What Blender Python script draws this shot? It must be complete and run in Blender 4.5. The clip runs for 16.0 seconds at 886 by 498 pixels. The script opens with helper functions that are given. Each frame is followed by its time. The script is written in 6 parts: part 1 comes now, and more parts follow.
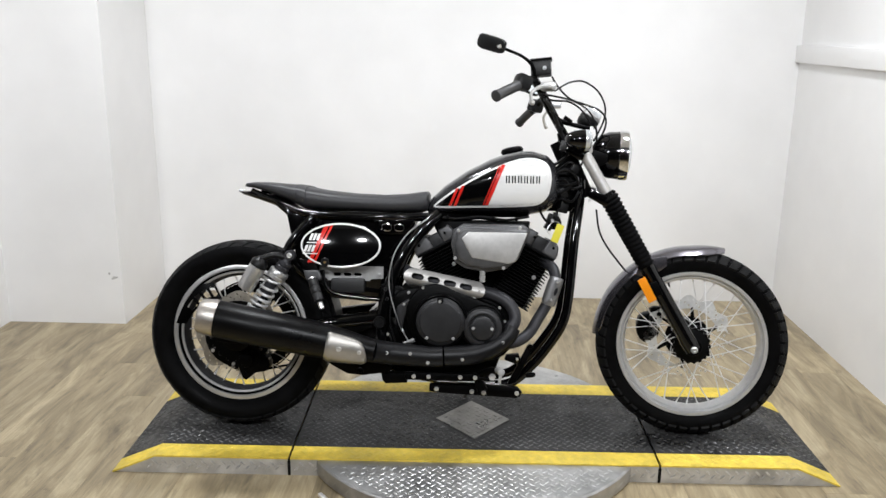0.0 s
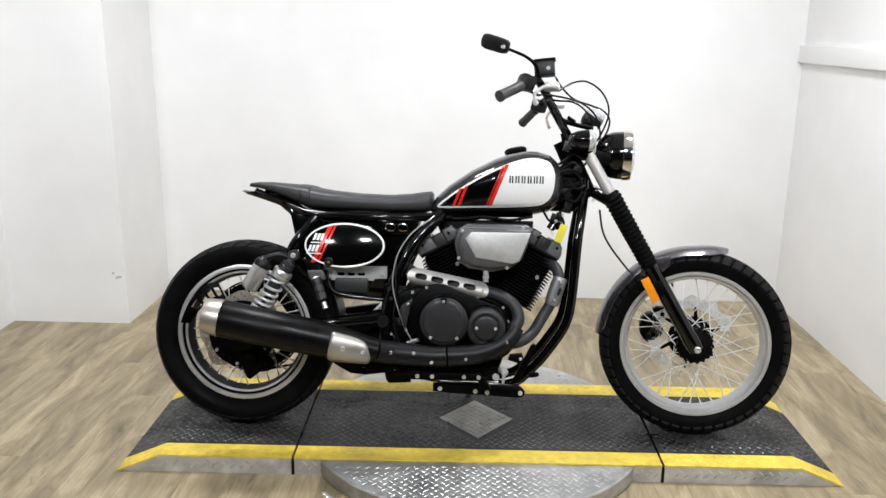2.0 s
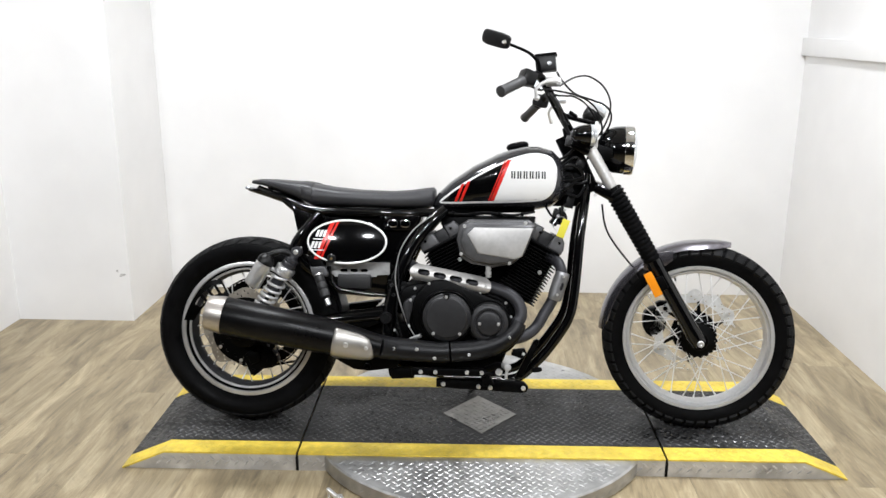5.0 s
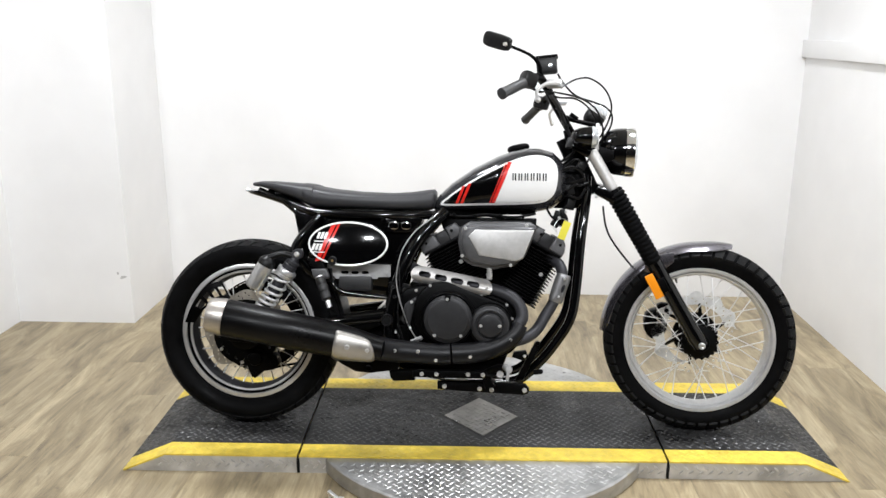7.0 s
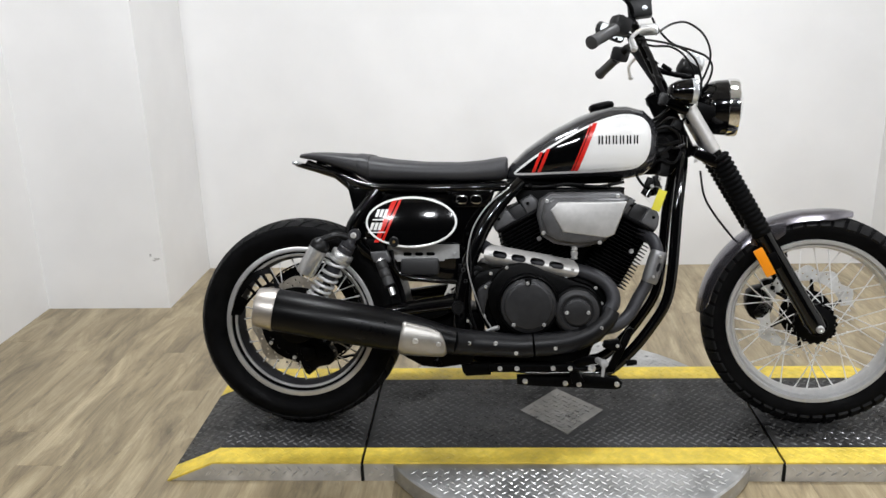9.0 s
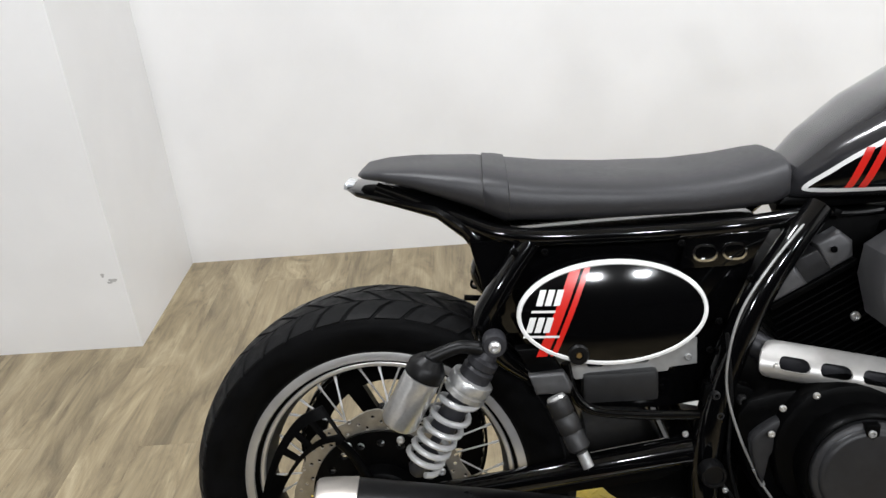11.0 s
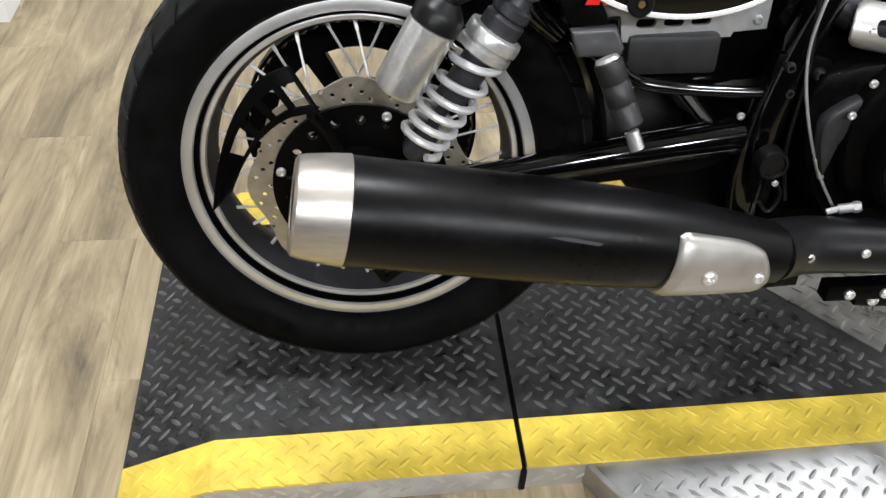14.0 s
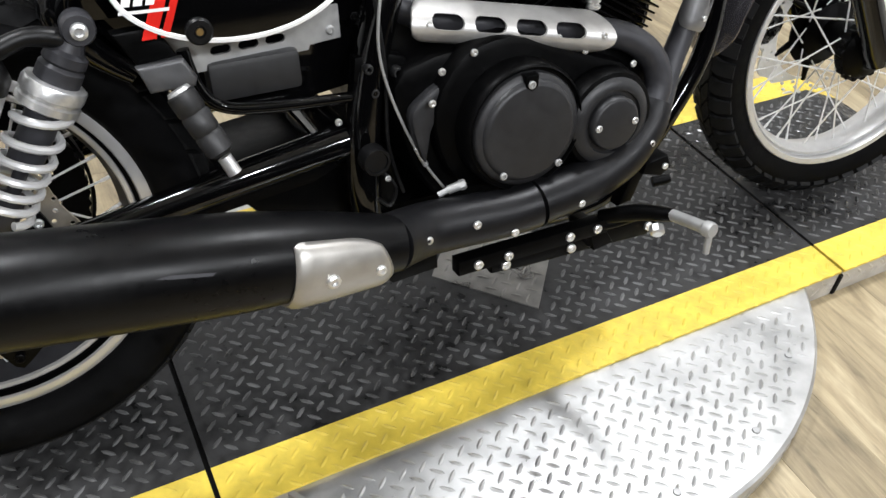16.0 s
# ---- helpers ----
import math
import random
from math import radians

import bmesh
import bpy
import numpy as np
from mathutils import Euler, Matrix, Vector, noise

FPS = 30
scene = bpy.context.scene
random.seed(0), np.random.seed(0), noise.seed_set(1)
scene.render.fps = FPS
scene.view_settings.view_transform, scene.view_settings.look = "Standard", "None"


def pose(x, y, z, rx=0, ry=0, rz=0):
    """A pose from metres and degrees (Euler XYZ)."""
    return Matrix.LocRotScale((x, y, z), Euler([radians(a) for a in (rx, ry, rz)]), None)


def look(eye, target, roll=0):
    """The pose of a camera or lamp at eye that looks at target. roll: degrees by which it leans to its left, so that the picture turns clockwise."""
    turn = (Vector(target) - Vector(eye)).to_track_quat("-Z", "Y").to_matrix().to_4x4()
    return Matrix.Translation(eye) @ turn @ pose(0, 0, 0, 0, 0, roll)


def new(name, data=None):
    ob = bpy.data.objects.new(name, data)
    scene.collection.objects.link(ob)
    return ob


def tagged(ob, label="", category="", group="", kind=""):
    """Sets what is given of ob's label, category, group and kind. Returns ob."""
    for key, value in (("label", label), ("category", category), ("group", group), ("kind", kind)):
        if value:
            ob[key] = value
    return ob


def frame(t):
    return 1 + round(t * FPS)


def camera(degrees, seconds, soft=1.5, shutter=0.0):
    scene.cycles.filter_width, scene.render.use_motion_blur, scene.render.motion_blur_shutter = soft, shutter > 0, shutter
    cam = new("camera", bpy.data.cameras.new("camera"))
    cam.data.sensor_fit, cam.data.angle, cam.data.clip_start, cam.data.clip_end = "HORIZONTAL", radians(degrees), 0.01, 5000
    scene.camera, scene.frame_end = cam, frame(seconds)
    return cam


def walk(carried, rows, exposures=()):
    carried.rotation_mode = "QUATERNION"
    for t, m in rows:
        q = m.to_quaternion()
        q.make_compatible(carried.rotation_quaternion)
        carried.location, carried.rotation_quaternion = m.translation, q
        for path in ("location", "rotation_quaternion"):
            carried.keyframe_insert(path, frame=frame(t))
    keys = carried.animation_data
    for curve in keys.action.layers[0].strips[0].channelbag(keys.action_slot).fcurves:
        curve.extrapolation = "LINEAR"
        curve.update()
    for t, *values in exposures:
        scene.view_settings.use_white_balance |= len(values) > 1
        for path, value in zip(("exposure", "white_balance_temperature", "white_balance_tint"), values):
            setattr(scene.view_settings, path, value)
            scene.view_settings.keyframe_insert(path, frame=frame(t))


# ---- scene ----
cam = camera(56.3, 16.0)

PATH = [
    (0, (0.015, -2.711, 1.449), (-0.04, -0.778, 0.939), 0.7),
    (0.5, (0.02, -2.713, 1.452), (-0.04, -0.78, 0.941), 0.6),
    (1, (0.016, -2.711, 1.449), (-0.043, -0.78, 0.93), 0.6),
    (1.5, (0.02, -2.712, 1.452), (-0.042, -0.781, 0.935), 0.5),
    (2, (0.01, -2.715, 1.451), (-0.05, -0.782, 0.94), 0.7),
    (2.5, (0.014, -2.719, 1.454), (-0.056, -0.788, 0.94), 0.6),
    (3, (0.01, -2.73, 1.45), (-0.076, -0.797, 0.946), 0.6),
    (3.5, (-0.002, -2.735, 1.457), (-0.109, -0.804, 0.947), 1.0),
    (4, (0.012, -2.726, 1.452), (-0.065, -0.797, 0.93), 0.6),
    (6.5, (0.019, -2.714, 1.454), (-0.055, -0.784, 0.935), 0.0),
    (7, (0.014, -2.716, 1.453), (-0.057, -0.786, 0.936), 0.2),
    (7.5, (0.021, -2.714, 1.455), (-0.05, -0.786, 0.928), -0.1),
    (8, (0.01, -2.685, 1.443), (-0.047, -0.767, 0.879), -0.0),
    (8.5, (-0.075, -2.607, 1.436), (-0.104, -0.684, 0.888), -1.6),
    (9, (-0.157, -2.373, 1.407), (-0.285, -0.47, 0.803), -1.7),
    (9.4, (-0.222, -2.055, 1.379), (-0.613, -0.206, 0.724), -2.0),
    (9.5, (-0.275, -1.982, 1.395), (-0.696, -0.159, 0.69), -3.0),
    (10, (-0.409, -1.615, 1.382), (-0.635, 0.239, 0.667), -4.7),
    (10.2, (-0.442, -1.47, 1.385), (-0.655, 0.37, 0.631), -6.0),
    (12.3, (-0.755, -0.807, 1.281), (-0.658, 0.877, 0.207), -0.1),
    (12.5, (-0.759, -0.808, 1.255), (-0.665, 0.837, 0.121), 0.1),
    (13, (-0.761, -0.815, 1.197), (-0.652, 0.707, -0.095), 0.4),
    (13.5, (-0.759, -0.834, 1.153), (-0.622, 0.593, -0.242), 1.7),
    (14, (-0.759, -0.844, 1.14), (-0.605, 0.557, -0.28), 1.9),
    (14.5, (-0.73, -0.849, 1.138), (-0.445, 0.558, -0.254), 2.8),
    (15, (-0.688, -0.858, 1.136), (-0.244, 0.523, -0.241), 2.9),
    (15.5, (-0.65, -0.878, 1.135), (-0.071, 0.469, -0.226), 2.6),
    (16, (-0.62, -0.891, 1.138), (0.119, 0.398, -0.2), 4.7),
]
walk(cam, [(t, look(eye, target, roll)) for t, eye, target, roll in PATH],
     exposures=[(0, -0.26), (2, -0.16), (4, 0.0), (7, 0.0), (8.5, -0.14), (9, -0.3), (10, -0.34), (12.5, 0.1), (14.5, 0.2), (16, 0.2)])

# ---- world and lamps ----
world = bpy.data.worlds.new("world")
world.use_nodes = True
world.node_tree.nodes["Background"].inputs[0].default_value = (0.9, 0.95, 1.0, 1)
world.node_tree.nodes["Background"].inputs[1].default_value = 0.05
scene.world = world
scene.view_settings.exposure = 0.0
LAMPS = [(-1.85, -3.2, 2.86, 52, 0.36, 52), (-0.36, -2.85, 2.86, 48, 0.30, 40), (0.50, -2.85, 2.86, 48, 0.30, 40), (2.0, -3.2, 2.86, 52, 0.36, 52), (0.95, 0.25, 2.60, 0, 0.3, 40), (-0.95, 0.25, 2.60, 0, 0.3, 35)]
for lx, ly, lz, tip, wide, power in LAMPS:
    lamp = bpy.data.lights.new("ceiling_lamp", "AREA")
    lamp.shape, lamp.size, lamp.energy, lamp.color = "DISK", wide, power, (0.955, 0.98, 1.02)
    new("ceiling_lamp", lamp).matrix_world = pose(lx, ly, lz, tip)


# ---- materials ----
def mat(name, color, rough=0.5, metal=0.0, coat=0.0, grain=0.0, scale=60.0, bump=0.0, bump_scale=200.0, wear=0.0, wear_scale=7.0, random_value=0.0, spec=0.5, stretch=None):
    m = bpy.data.materials.new(name)
    m.use_nodes = True
    nt = m.node_tree
    n, l = nt.nodes, nt.links
    b = n["Principled BSDF"]
    b.inputs["Base Color"].default_value = (*color, 1)
    b.inputs["Roughness"].default_value = rough
    b.inputs["Metallic"].default_value = metal
    b.inputs["Coat Weight"].default_value = coat
    b.inputs["Coat Roughness"].default_value = 0.04
    b.inputs["Specular IOR Level"].default_value = spec
    tc = n.new("ShaderNodeTexCoord")
    src = tc.outputs["Object"]
    if stretch:
        mp = n.new("ShaderNodeMapping")
        mp.inputs["Scale"].default_value = stretch
        l.new(src, mp.inputs["Vector"])
        src = mp.outputs["Vector"]
    if grain or wear:
        value = None
        for amount, size, detail in ((grain, scale, 6), (wear, wear_scale, 3)):
            if not amount:
                continue
            tx = n.new("ShaderNodeTexNoise")
            tx.inputs["Scale"].default_value, tx.inputs["Detail"].default_value = size, detail
            l.new(src, tx.inputs["Vector"])
            mr = n.new("ShaderNodeMapRange")
            mr.inputs["From Min"].default_value, mr.inputs["From Max"].default_value = 0.3, 0.7
            mr.inputs["To Min"].default_value, mr.inputs["To Max"].default_value = 1 - amount, 1 + amount
            l.new(tx.outputs["Fac"], mr.inputs["Value"])
            if value is None:
                value = mr.outputs["Result"]
            else:
                mu = n.new("ShaderNodeMath")
                mu.operation = "MULTIPLY"
                l.new(value, mu.inputs[0]), l.new(mr.outputs["Result"], mu.inputs[1])
                value = mu.outputs[0]
        if random_value:
            oi = n.new("ShaderNodeObjectInfo")
            mr = n.new("ShaderNodeMapRange")
            mr.inputs["To Min"].default_value, mr.inputs["To Max"].default_value = 1 - random_value, 1 + random_value
            l.new(oi.outputs["Random"], mr.inputs["Value"])
            mu = n.new("ShaderNodeMath")
            mu.operation = "MULTIPLY"
            l.new(value, mu.inputs[0]), l.new(mr.outputs["Result"], mu.inputs[1])
            value = mu.outputs[0]
        hs = n.new("ShaderNodeHueSaturation")
        hs.inputs["Color"].default_value = (*color, 1)
        l.new(value, hs.inputs["Value"])
        l.new(hs.outputs["Color"], b.inputs["Base Color"])
        rr = n.new("ShaderNodeMath")
        rr.operation = "MULTIPLY"
        rr.inputs[1].default_value = rough
        l.new(value, rr.inputs[0])
        l.new(rr.outputs[0], b.inputs["Roughness"])
    if bump:
        tx = n.new("ShaderNodeTexNoise")
        tx.inputs["Scale"].default_value, tx.inputs["Detail"].default_value = bump_scale, 4
        l.new(src, tx.inputs["Vector"])
        bp = n.new("ShaderNodeBump")
        bp.inputs["Strength"].default_value, bp.inputs["Distance"].default_value = bump, 0.002
        l.new(tx.outputs["Fac"], bp.inputs["Height"])
        l.new(bp.outputs["Normal"], b.inputs["Normal"])
    return m


WALL = mat("white_wall_paint", (0.80, 0.795, 0.79), 0.6, grain=0.02, scale=5, wear=0.035, wear_scale=1.1, bump=0.08, bump_scale=90)
CEIL = mat("ceiling_paint", (0.8, 0.8, 0.79), 0.8, grain=0.02, scale=8)
ALU = mat("tread_plate_aluminium", (0.45, 0.45, 0.445), 0.40, 0.8, grain=0.15, scale=25, wear=0.22, wear_scale=5, bump=0.1, bump_scale=120)
SKIRT = mat("dull_skirt_aluminium", (0.50, 0.485, 0.46), 0.42, 0.45, grain=0.2, scale=18, wear=0.3, wear_scale=6, bump=0.1, bump_scale=120)
BLACKPLATE = mat("black_tread_plate", (0.0275, 0.0272, 0.0273), 0.50, 0.0, spec=0.25, grain=0.5, scale=45, wear=0.5, wear_scale=7, bump=0.2, bump_scale=260)
BLACKBAR = mat("worn_black_tread_bar", (0.078, 0.078, 0.078), 0.40, 0.2, spec=0.5, grain=0.55, scale=30, wear=0.6, wear_scale=6)
YELLOW = mat("yellow_safety_paint", (0.69, 0.515, 0.068), 0.5, grain=0.14, scale=40, wear=0.2, wear_scale=9, bump=0.1)
RUBBER = mat("tyre_rubber", (0.0030, 0.0030, 0.0032), 0.56, spec=0.04, grain=0.3, scale=40, wear=0.3, wear_scale=8, bump=0.15, bump_scale=300)
TREAD = mat("worn_tread_rubber", (0.0075, 0.0075, 0.0078), 0.60, spec=0.12, grain=0.3, scale=50, wear=0.35, wear_scale=9, bump=0.2, bump_scale=300)
GAP = mat("black_rubber_strip", (0.006, 0.006, 0.006), 0.7, spec=0.1, grain=0.2)
GLOSS = mat("gloss_black_paint", (0.0015, 0.0015, 0.0017), 0.09, coat=0.2, spec=0.35)
SATIN = mat("satin_black_paint", (0.0012, 0.0012, 0.0013), 0.40, spec=0.06, grain=0.15, scale=80)
MATTE = mat("matt_black_muffler_coat", (0.0022, 0.0022, 0.0025), 0.34, 0.0, spec=0.17, grain=0.12, scale=90, wear=0.15, wear_scale=10, bump=0.05, bump_scale=400)
TRAY = mat("dull_aluminium", (0.36, 0.36, 0.355), 0.5, 0.6, grain=0.08, scale=70, wear=0.1, wear_scale=15)
SHIELD = mat("dark_grey_heat_shield_coat", (0.0055, 0.0055, 0.0064), 0.42, 0.1, spec=0.25, grain=0.12, scale=90, wear=0.15, wear_scale=10)
PIPE = mat("dark_grey_pipe_coat", (0.030, 0.030, 0.034), 0.48, 0.2, spec=0.35, grain=0.15, scale=60, wear=0.15, wear_scale=12)
ENGINE = mat("engine_grey_coat", (0.075, 0.075, 0.078), 0.40, 0.3, grain=0.12, scale=70, wear=0.12, bump=0.06, bump_scale=500)
COVER = mat("dark_engine_cover_coat", (0.022, 0.022, 0.0235), 0.42, 0.2, spec=0.35, grain=0.12, scale=70, wear=0.12, bump=0.06, bump_scale=500)
HEADGREY = mat("cast_head_grey", (0.098, 0.098, 0.102), 0.46, 0.3, grain=0.12, scale=80, bump=0.08, bump_scale=400)
SILVER = mat("satin_aluminium", (0.52, 0.51, 0.495), 0.46, 0.65, grain=0.05, scale=90, wear=0.08, wear_scale=14)
# Brown tone holds tarnish and the floor's warm reflection in one colour.
ENDCAP = mat("floor_toned_tarnished_steel", (0.46, 0.43, 0.395), 0.34, 0.85, grain=0.06, scale=50, wear=0.14, wear_scale=9, stretch=(1, 1, 6))
CLAMPED = mat("tarnished_clamp_shield_alloy", (0.40, 0.385, 0.36), 0.40, 0.75, grain=0.06, scale=60, wear=0.12, wear_scale=12)
SLEEVE = mat("dull_grey_shield_steel", (0.27, 0.27, 0.275), 0.38, 0.7, grain=0.08, scale=70, wear=0.15, wear_scale=14)
# Base grey is lifted to paint in the sheen on the grip rubber.
GRIP = mat("sheen_grey_rubber", (0.032, 0.032, 0.033), 0.55, spec=0.45, grain=0.15, scale=120, wear=0.15, wear_scale=20)
PLATE = mat("brushed_plate_aluminium", (0.46, 0.455, 0.446), 0.42, 0.45, grain=0.06, scale=80, wear=0.08, wear_scale=12)
RIM = mat("satin_polished_rim_alloy", (0.60, 0.595, 0.585), 0.34, 0.7, grain=0.03, scale=60, wear=0.08, wear_scale=12)
SPOKE = mat("spoke_wire", (0.78, 0.78, 0.78), 0.4, 0.3, grain=0.05, scale=200)
CHROME = mat("chrome", (0.78, 0.78, 0.77), 0.07, 1.0)
STEEL = mat("bright_steel", (0.72, 0.72, 0.715), 0.30, 0.8, grain=0.08, scale=200)
DISC_BRIGHT = mat("bright_brake_disc_steel", (0.72, 0.72, 0.71), 0.45, 0.35, grain=0.08, scale=60)
RIM_SATIN = mat("satin_rim_alloy", (0.62, 0.62, 0.62), 0.36, 0.6, grain=0.05, scale=60, wear=0.06, wear_scale=12)
DISC = mat("brake_disc_steel", (0.43, 0.40, 0.345), 0.36, 0.85, grain=0.15, scale=60)
WORNALU = mat("dirty_tread_plate_aluminium", (0.225, 0.218, 0.205), 0.38, 0.75, grain=0.3, scale=18, wear=0.5, wear_scale=7, bump=0.15, bump_scale=80)
TANKGREY = mat("dark_grey_metallic_paint", (0.030, 0.030, 0.033), 0.16, 0.2, coat=0.4, spec=0.4)
FENDER = mat("grey_metallic_fender_paint", (0.15, 0.142, 0.158), 0.25, 0.85, coat=0.4, grain=0.06, scale=400)
WHITE = mat("white_gloss_paint", (0.8, 0.8, 0.79), 0.2, coat=0.4)
RED = mat("red_gloss_stripe", (0.6, 0.018, 0.012), 0.25, coat=0.4)
LEATHER = mat("grey_black_seat_vinyl", (0.025, 0.025, 0.028), 0.48, spec=0.5, grain=0.1, scale=150, wear=0.1, bump=0.2, bump_scale=500)
AMBER = mat("amber_reflector", (0.85, 0.28, 0.01), 0.25, coat=0.5)
TAG = mat("yellow_paper_tag", (0.75, 0.68, 0.06), 0.7)
PLASTIC = mat("black_plastic", (0.0030, 0.0030, 0.0033), 0.4, spec=0.25, grain=0.15, scale=90)
GREYBOX = mat("dark_grey_plastic", (0.0105, 0.0105, 0.0112), 0.5, grain=0.12, scale=90)
RUST = mat("worn_dark_steel", (0.035, 0.030, 0.027), 0.6, 0.4, grain=0.4, scale=14, wear=0.5, wear_scale=4, bump=0.2)
MESHM = mat("galvanised_mesh", (0.18, 0.18, 0.18), 0.45, 0.7, grain=0.2, scale=40)
MIRROR = mat("mirror_glass", (0.8, 0.85, 0.88), 0.03, 1.0)
LENS = mat("clear_lens", (0.75, 0.78, 0.8), 0.08, 0.6)
SPRING = mat("pale_grey_spring_coat", (0.62, 0.62, 0.62), 0.35, 0.3)


def plank_material():
    m = mat("vinyl_oak_plank", (0.36, 0.27, 0.165), 0.38, bump=0.05, bump_scale=60)
    nt = m.node_tree
    n, l = nt.nodes, nt.links
    b = n["Principled BSDF"]
    tc = next(x for x in n if x.type == "TEX_COORD")
    oi = n.new("ShaderNodeObjectInfo")
    add = n.new("ShaderNodeVectorMath")
    add.operation = "MULTIPLY_ADD"
    add.inputs[1].default_value, = [(1, 1, 1)]
    comb = n.new("ShaderNodeCombineXYZ")
    mul = n.new("ShaderNodeMath")
    mul.operation = "MULTIPLY"
    mul.inputs[1].default_value = 37.0
    l.new(oi.outputs["Random"], mul.inputs[0])
    l.new(mul.outputs[0], comb.inputs[0]), l.new(mul.outputs[0], comb.inputs[1])
    l.new(tc.outputs["Object"], add.inputs[0]), l.new(comb.outputs[0], add.inputs[2])

    def noise_of(scale_xyz, detail, rough=0.6, distort=0.0):
        mp = n.new("ShaderNodeMapping")
        mp.inputs["Scale"].default_value = scale_xyz
        l.new(add.outputs[0], mp.inputs["Vector"])
        tx = n.new("ShaderNodeTexNoise")
        tx.inputs["Scale"].default_value, tx.inputs["Detail"].default_value, tx.inputs["Roughness"].default_value = 1, detail, rough
        tx.inputs["Distortion"].default_value = distort
        l.new(mp.outputs[0], tx.inputs["Vector"])
        return tx.outputs["Fac"]

    broad = noise_of((10, 2.2, 1), 6, 0.66, 0.9)
    fine = noise_of((120, 2.6, 1), 6, 0.65)
    ramp = n.new("ShaderNodeValToRGB")
    ramp.color_ramp.elements[0].position, ramp.color_ramp.elements[0].color = 0.28, (0.128, 0.100, 0.060, 1)
    ramp.color_ramp.elements[1].position, ramp.color_ramp.elements[1].color = 0.72, (0.490, 0.408, 0.264, 1)
    mid = ramp.color_ramp.elements.new(0.5)
    mid.color = (0.312, 0.249, 0.150, 1)
    l.new(broad, ramp.inputs[0])
    mr = n.new("ShaderNodeMapRange")
    mr.inputs["From Min"].default_value, mr.inputs["From Max"].default_value = 0.3, 0.7
    mr.inputs["To Min"].default_value, mr.inputs["To Max"].default_value = 0.80, 1.15
    l.new(fine, mr.inputs["Value"])
    mr2 = n.new("ShaderNodeMapRange")
    mr2.inputs["To Min"].default_value, mr2.inputs["To Max"].default_value = 0.87, 1.13
    l.new(oi.outputs["Random"], mr2.inputs["Value"])
    mu = n.new("ShaderNodeMath")
    mu.operation = "MULTIPLY"
    l.new(mr.outputs[0], mu.inputs[0]), l.new(mr2.outputs[0], mu.inputs[1])
    knot = noise_of((30, 6, 1), 3, 0.6, 0.8)
    mr3 = n.new("ShaderNodeMapRange")
    mr3.inputs["From Min"].default_value, mr3.inputs["From Max"].default_value = 0.60, 0.74
    mr3.inputs["To Min"].default_value, mr3.inputs["To Max"].default_value = 1.0, 0.62
    l.new(knot, mr3.inputs["Value"])
    mu2 = n.new("ShaderNodeMath")
    mu2.operation = "MULTIPLY"
    l.new(mu.outputs[0], mu2.inputs[0]), l.new(mr3.outputs[0], mu2.inputs[1])
    hs = n.new("ShaderNodeHueSaturation")
    l.new(ramp.outputs[0], hs.inputs["Color"]), l.new(mu2.outputs[0], hs.inputs["Value"])
    l.new(hs.outputs[0], b.inputs["Base Color"])
    return m


PLANK = plank_material()


# ---- shapes ----
def geo_join(*geos):
    vs, fs = [], []
    for v, f in geos:
        o = len(vs)
        vs += [tuple(p) for p in v]
        fs += [tuple(i + o for i in q) for q in f]
    return vs, fs


def moved(geo, m):
    return [tuple(m @ Vector(p)) for p in geo[0]], geo[1]


def mesh_of(name, geo, material, angle=38):
    me = bpy.data.meshes.new(name)
    me.from_pydata([tuple(p) for p in geo[0]], [], geo[1])
    bm = bmesh.new()
    bm.from_mesh(me)
    bmesh.ops.recalc_face_normals(bm, faces=bm.faces)
    bm.to_mesh(me)
    bm.free()
    me.materials.append(material)
    if angle:
        me.shade_smooth()
        me.set_sharp_from_angle(angle=radians(angle))
    return me


def part(name, geo, material, parent, label="", m=None, angle=38):
    ob = new(name, geo if isinstance(geo, bpy.types.Mesh) else mesh_of(name, geo, material, angle))
    ob.parent = parent
    if m is not None:
        ob.matrix_basis = m
    return tagged(ob, label=label)


def empty(name, m, **tags):
    ob = new(name)
    ob.matrix_basis = m
    return tagged(ob, **tags)


def curve_pts(pts, k=6, closed=False):
    """Catmull-Rom points through pts."""
    p = [Vector(q) for q in pts]
    n = len(p)
    if k < 2 or n < 3:
        return p
    out = []
    for i in range(n if closed else n - 1):
        a, b, c, d = (p[(i - 1) % n], p[i], p[(i + 1) % n], p[(i + 2) % n]) if closed else (p[max(i - 1, 0)], p[i], p[i + 1], p[min(i + 2, n - 1)])
        for j in range(k):
            t = j / k
            out.append(0.5 * (2 * b + (c - a) * t + (2 * a - 5 * b + 4 * c - d) * t * t + (3 * b - a - 3 * c + d) * t ** 3))
    if not closed:
        out.append(p[-1])
    return out


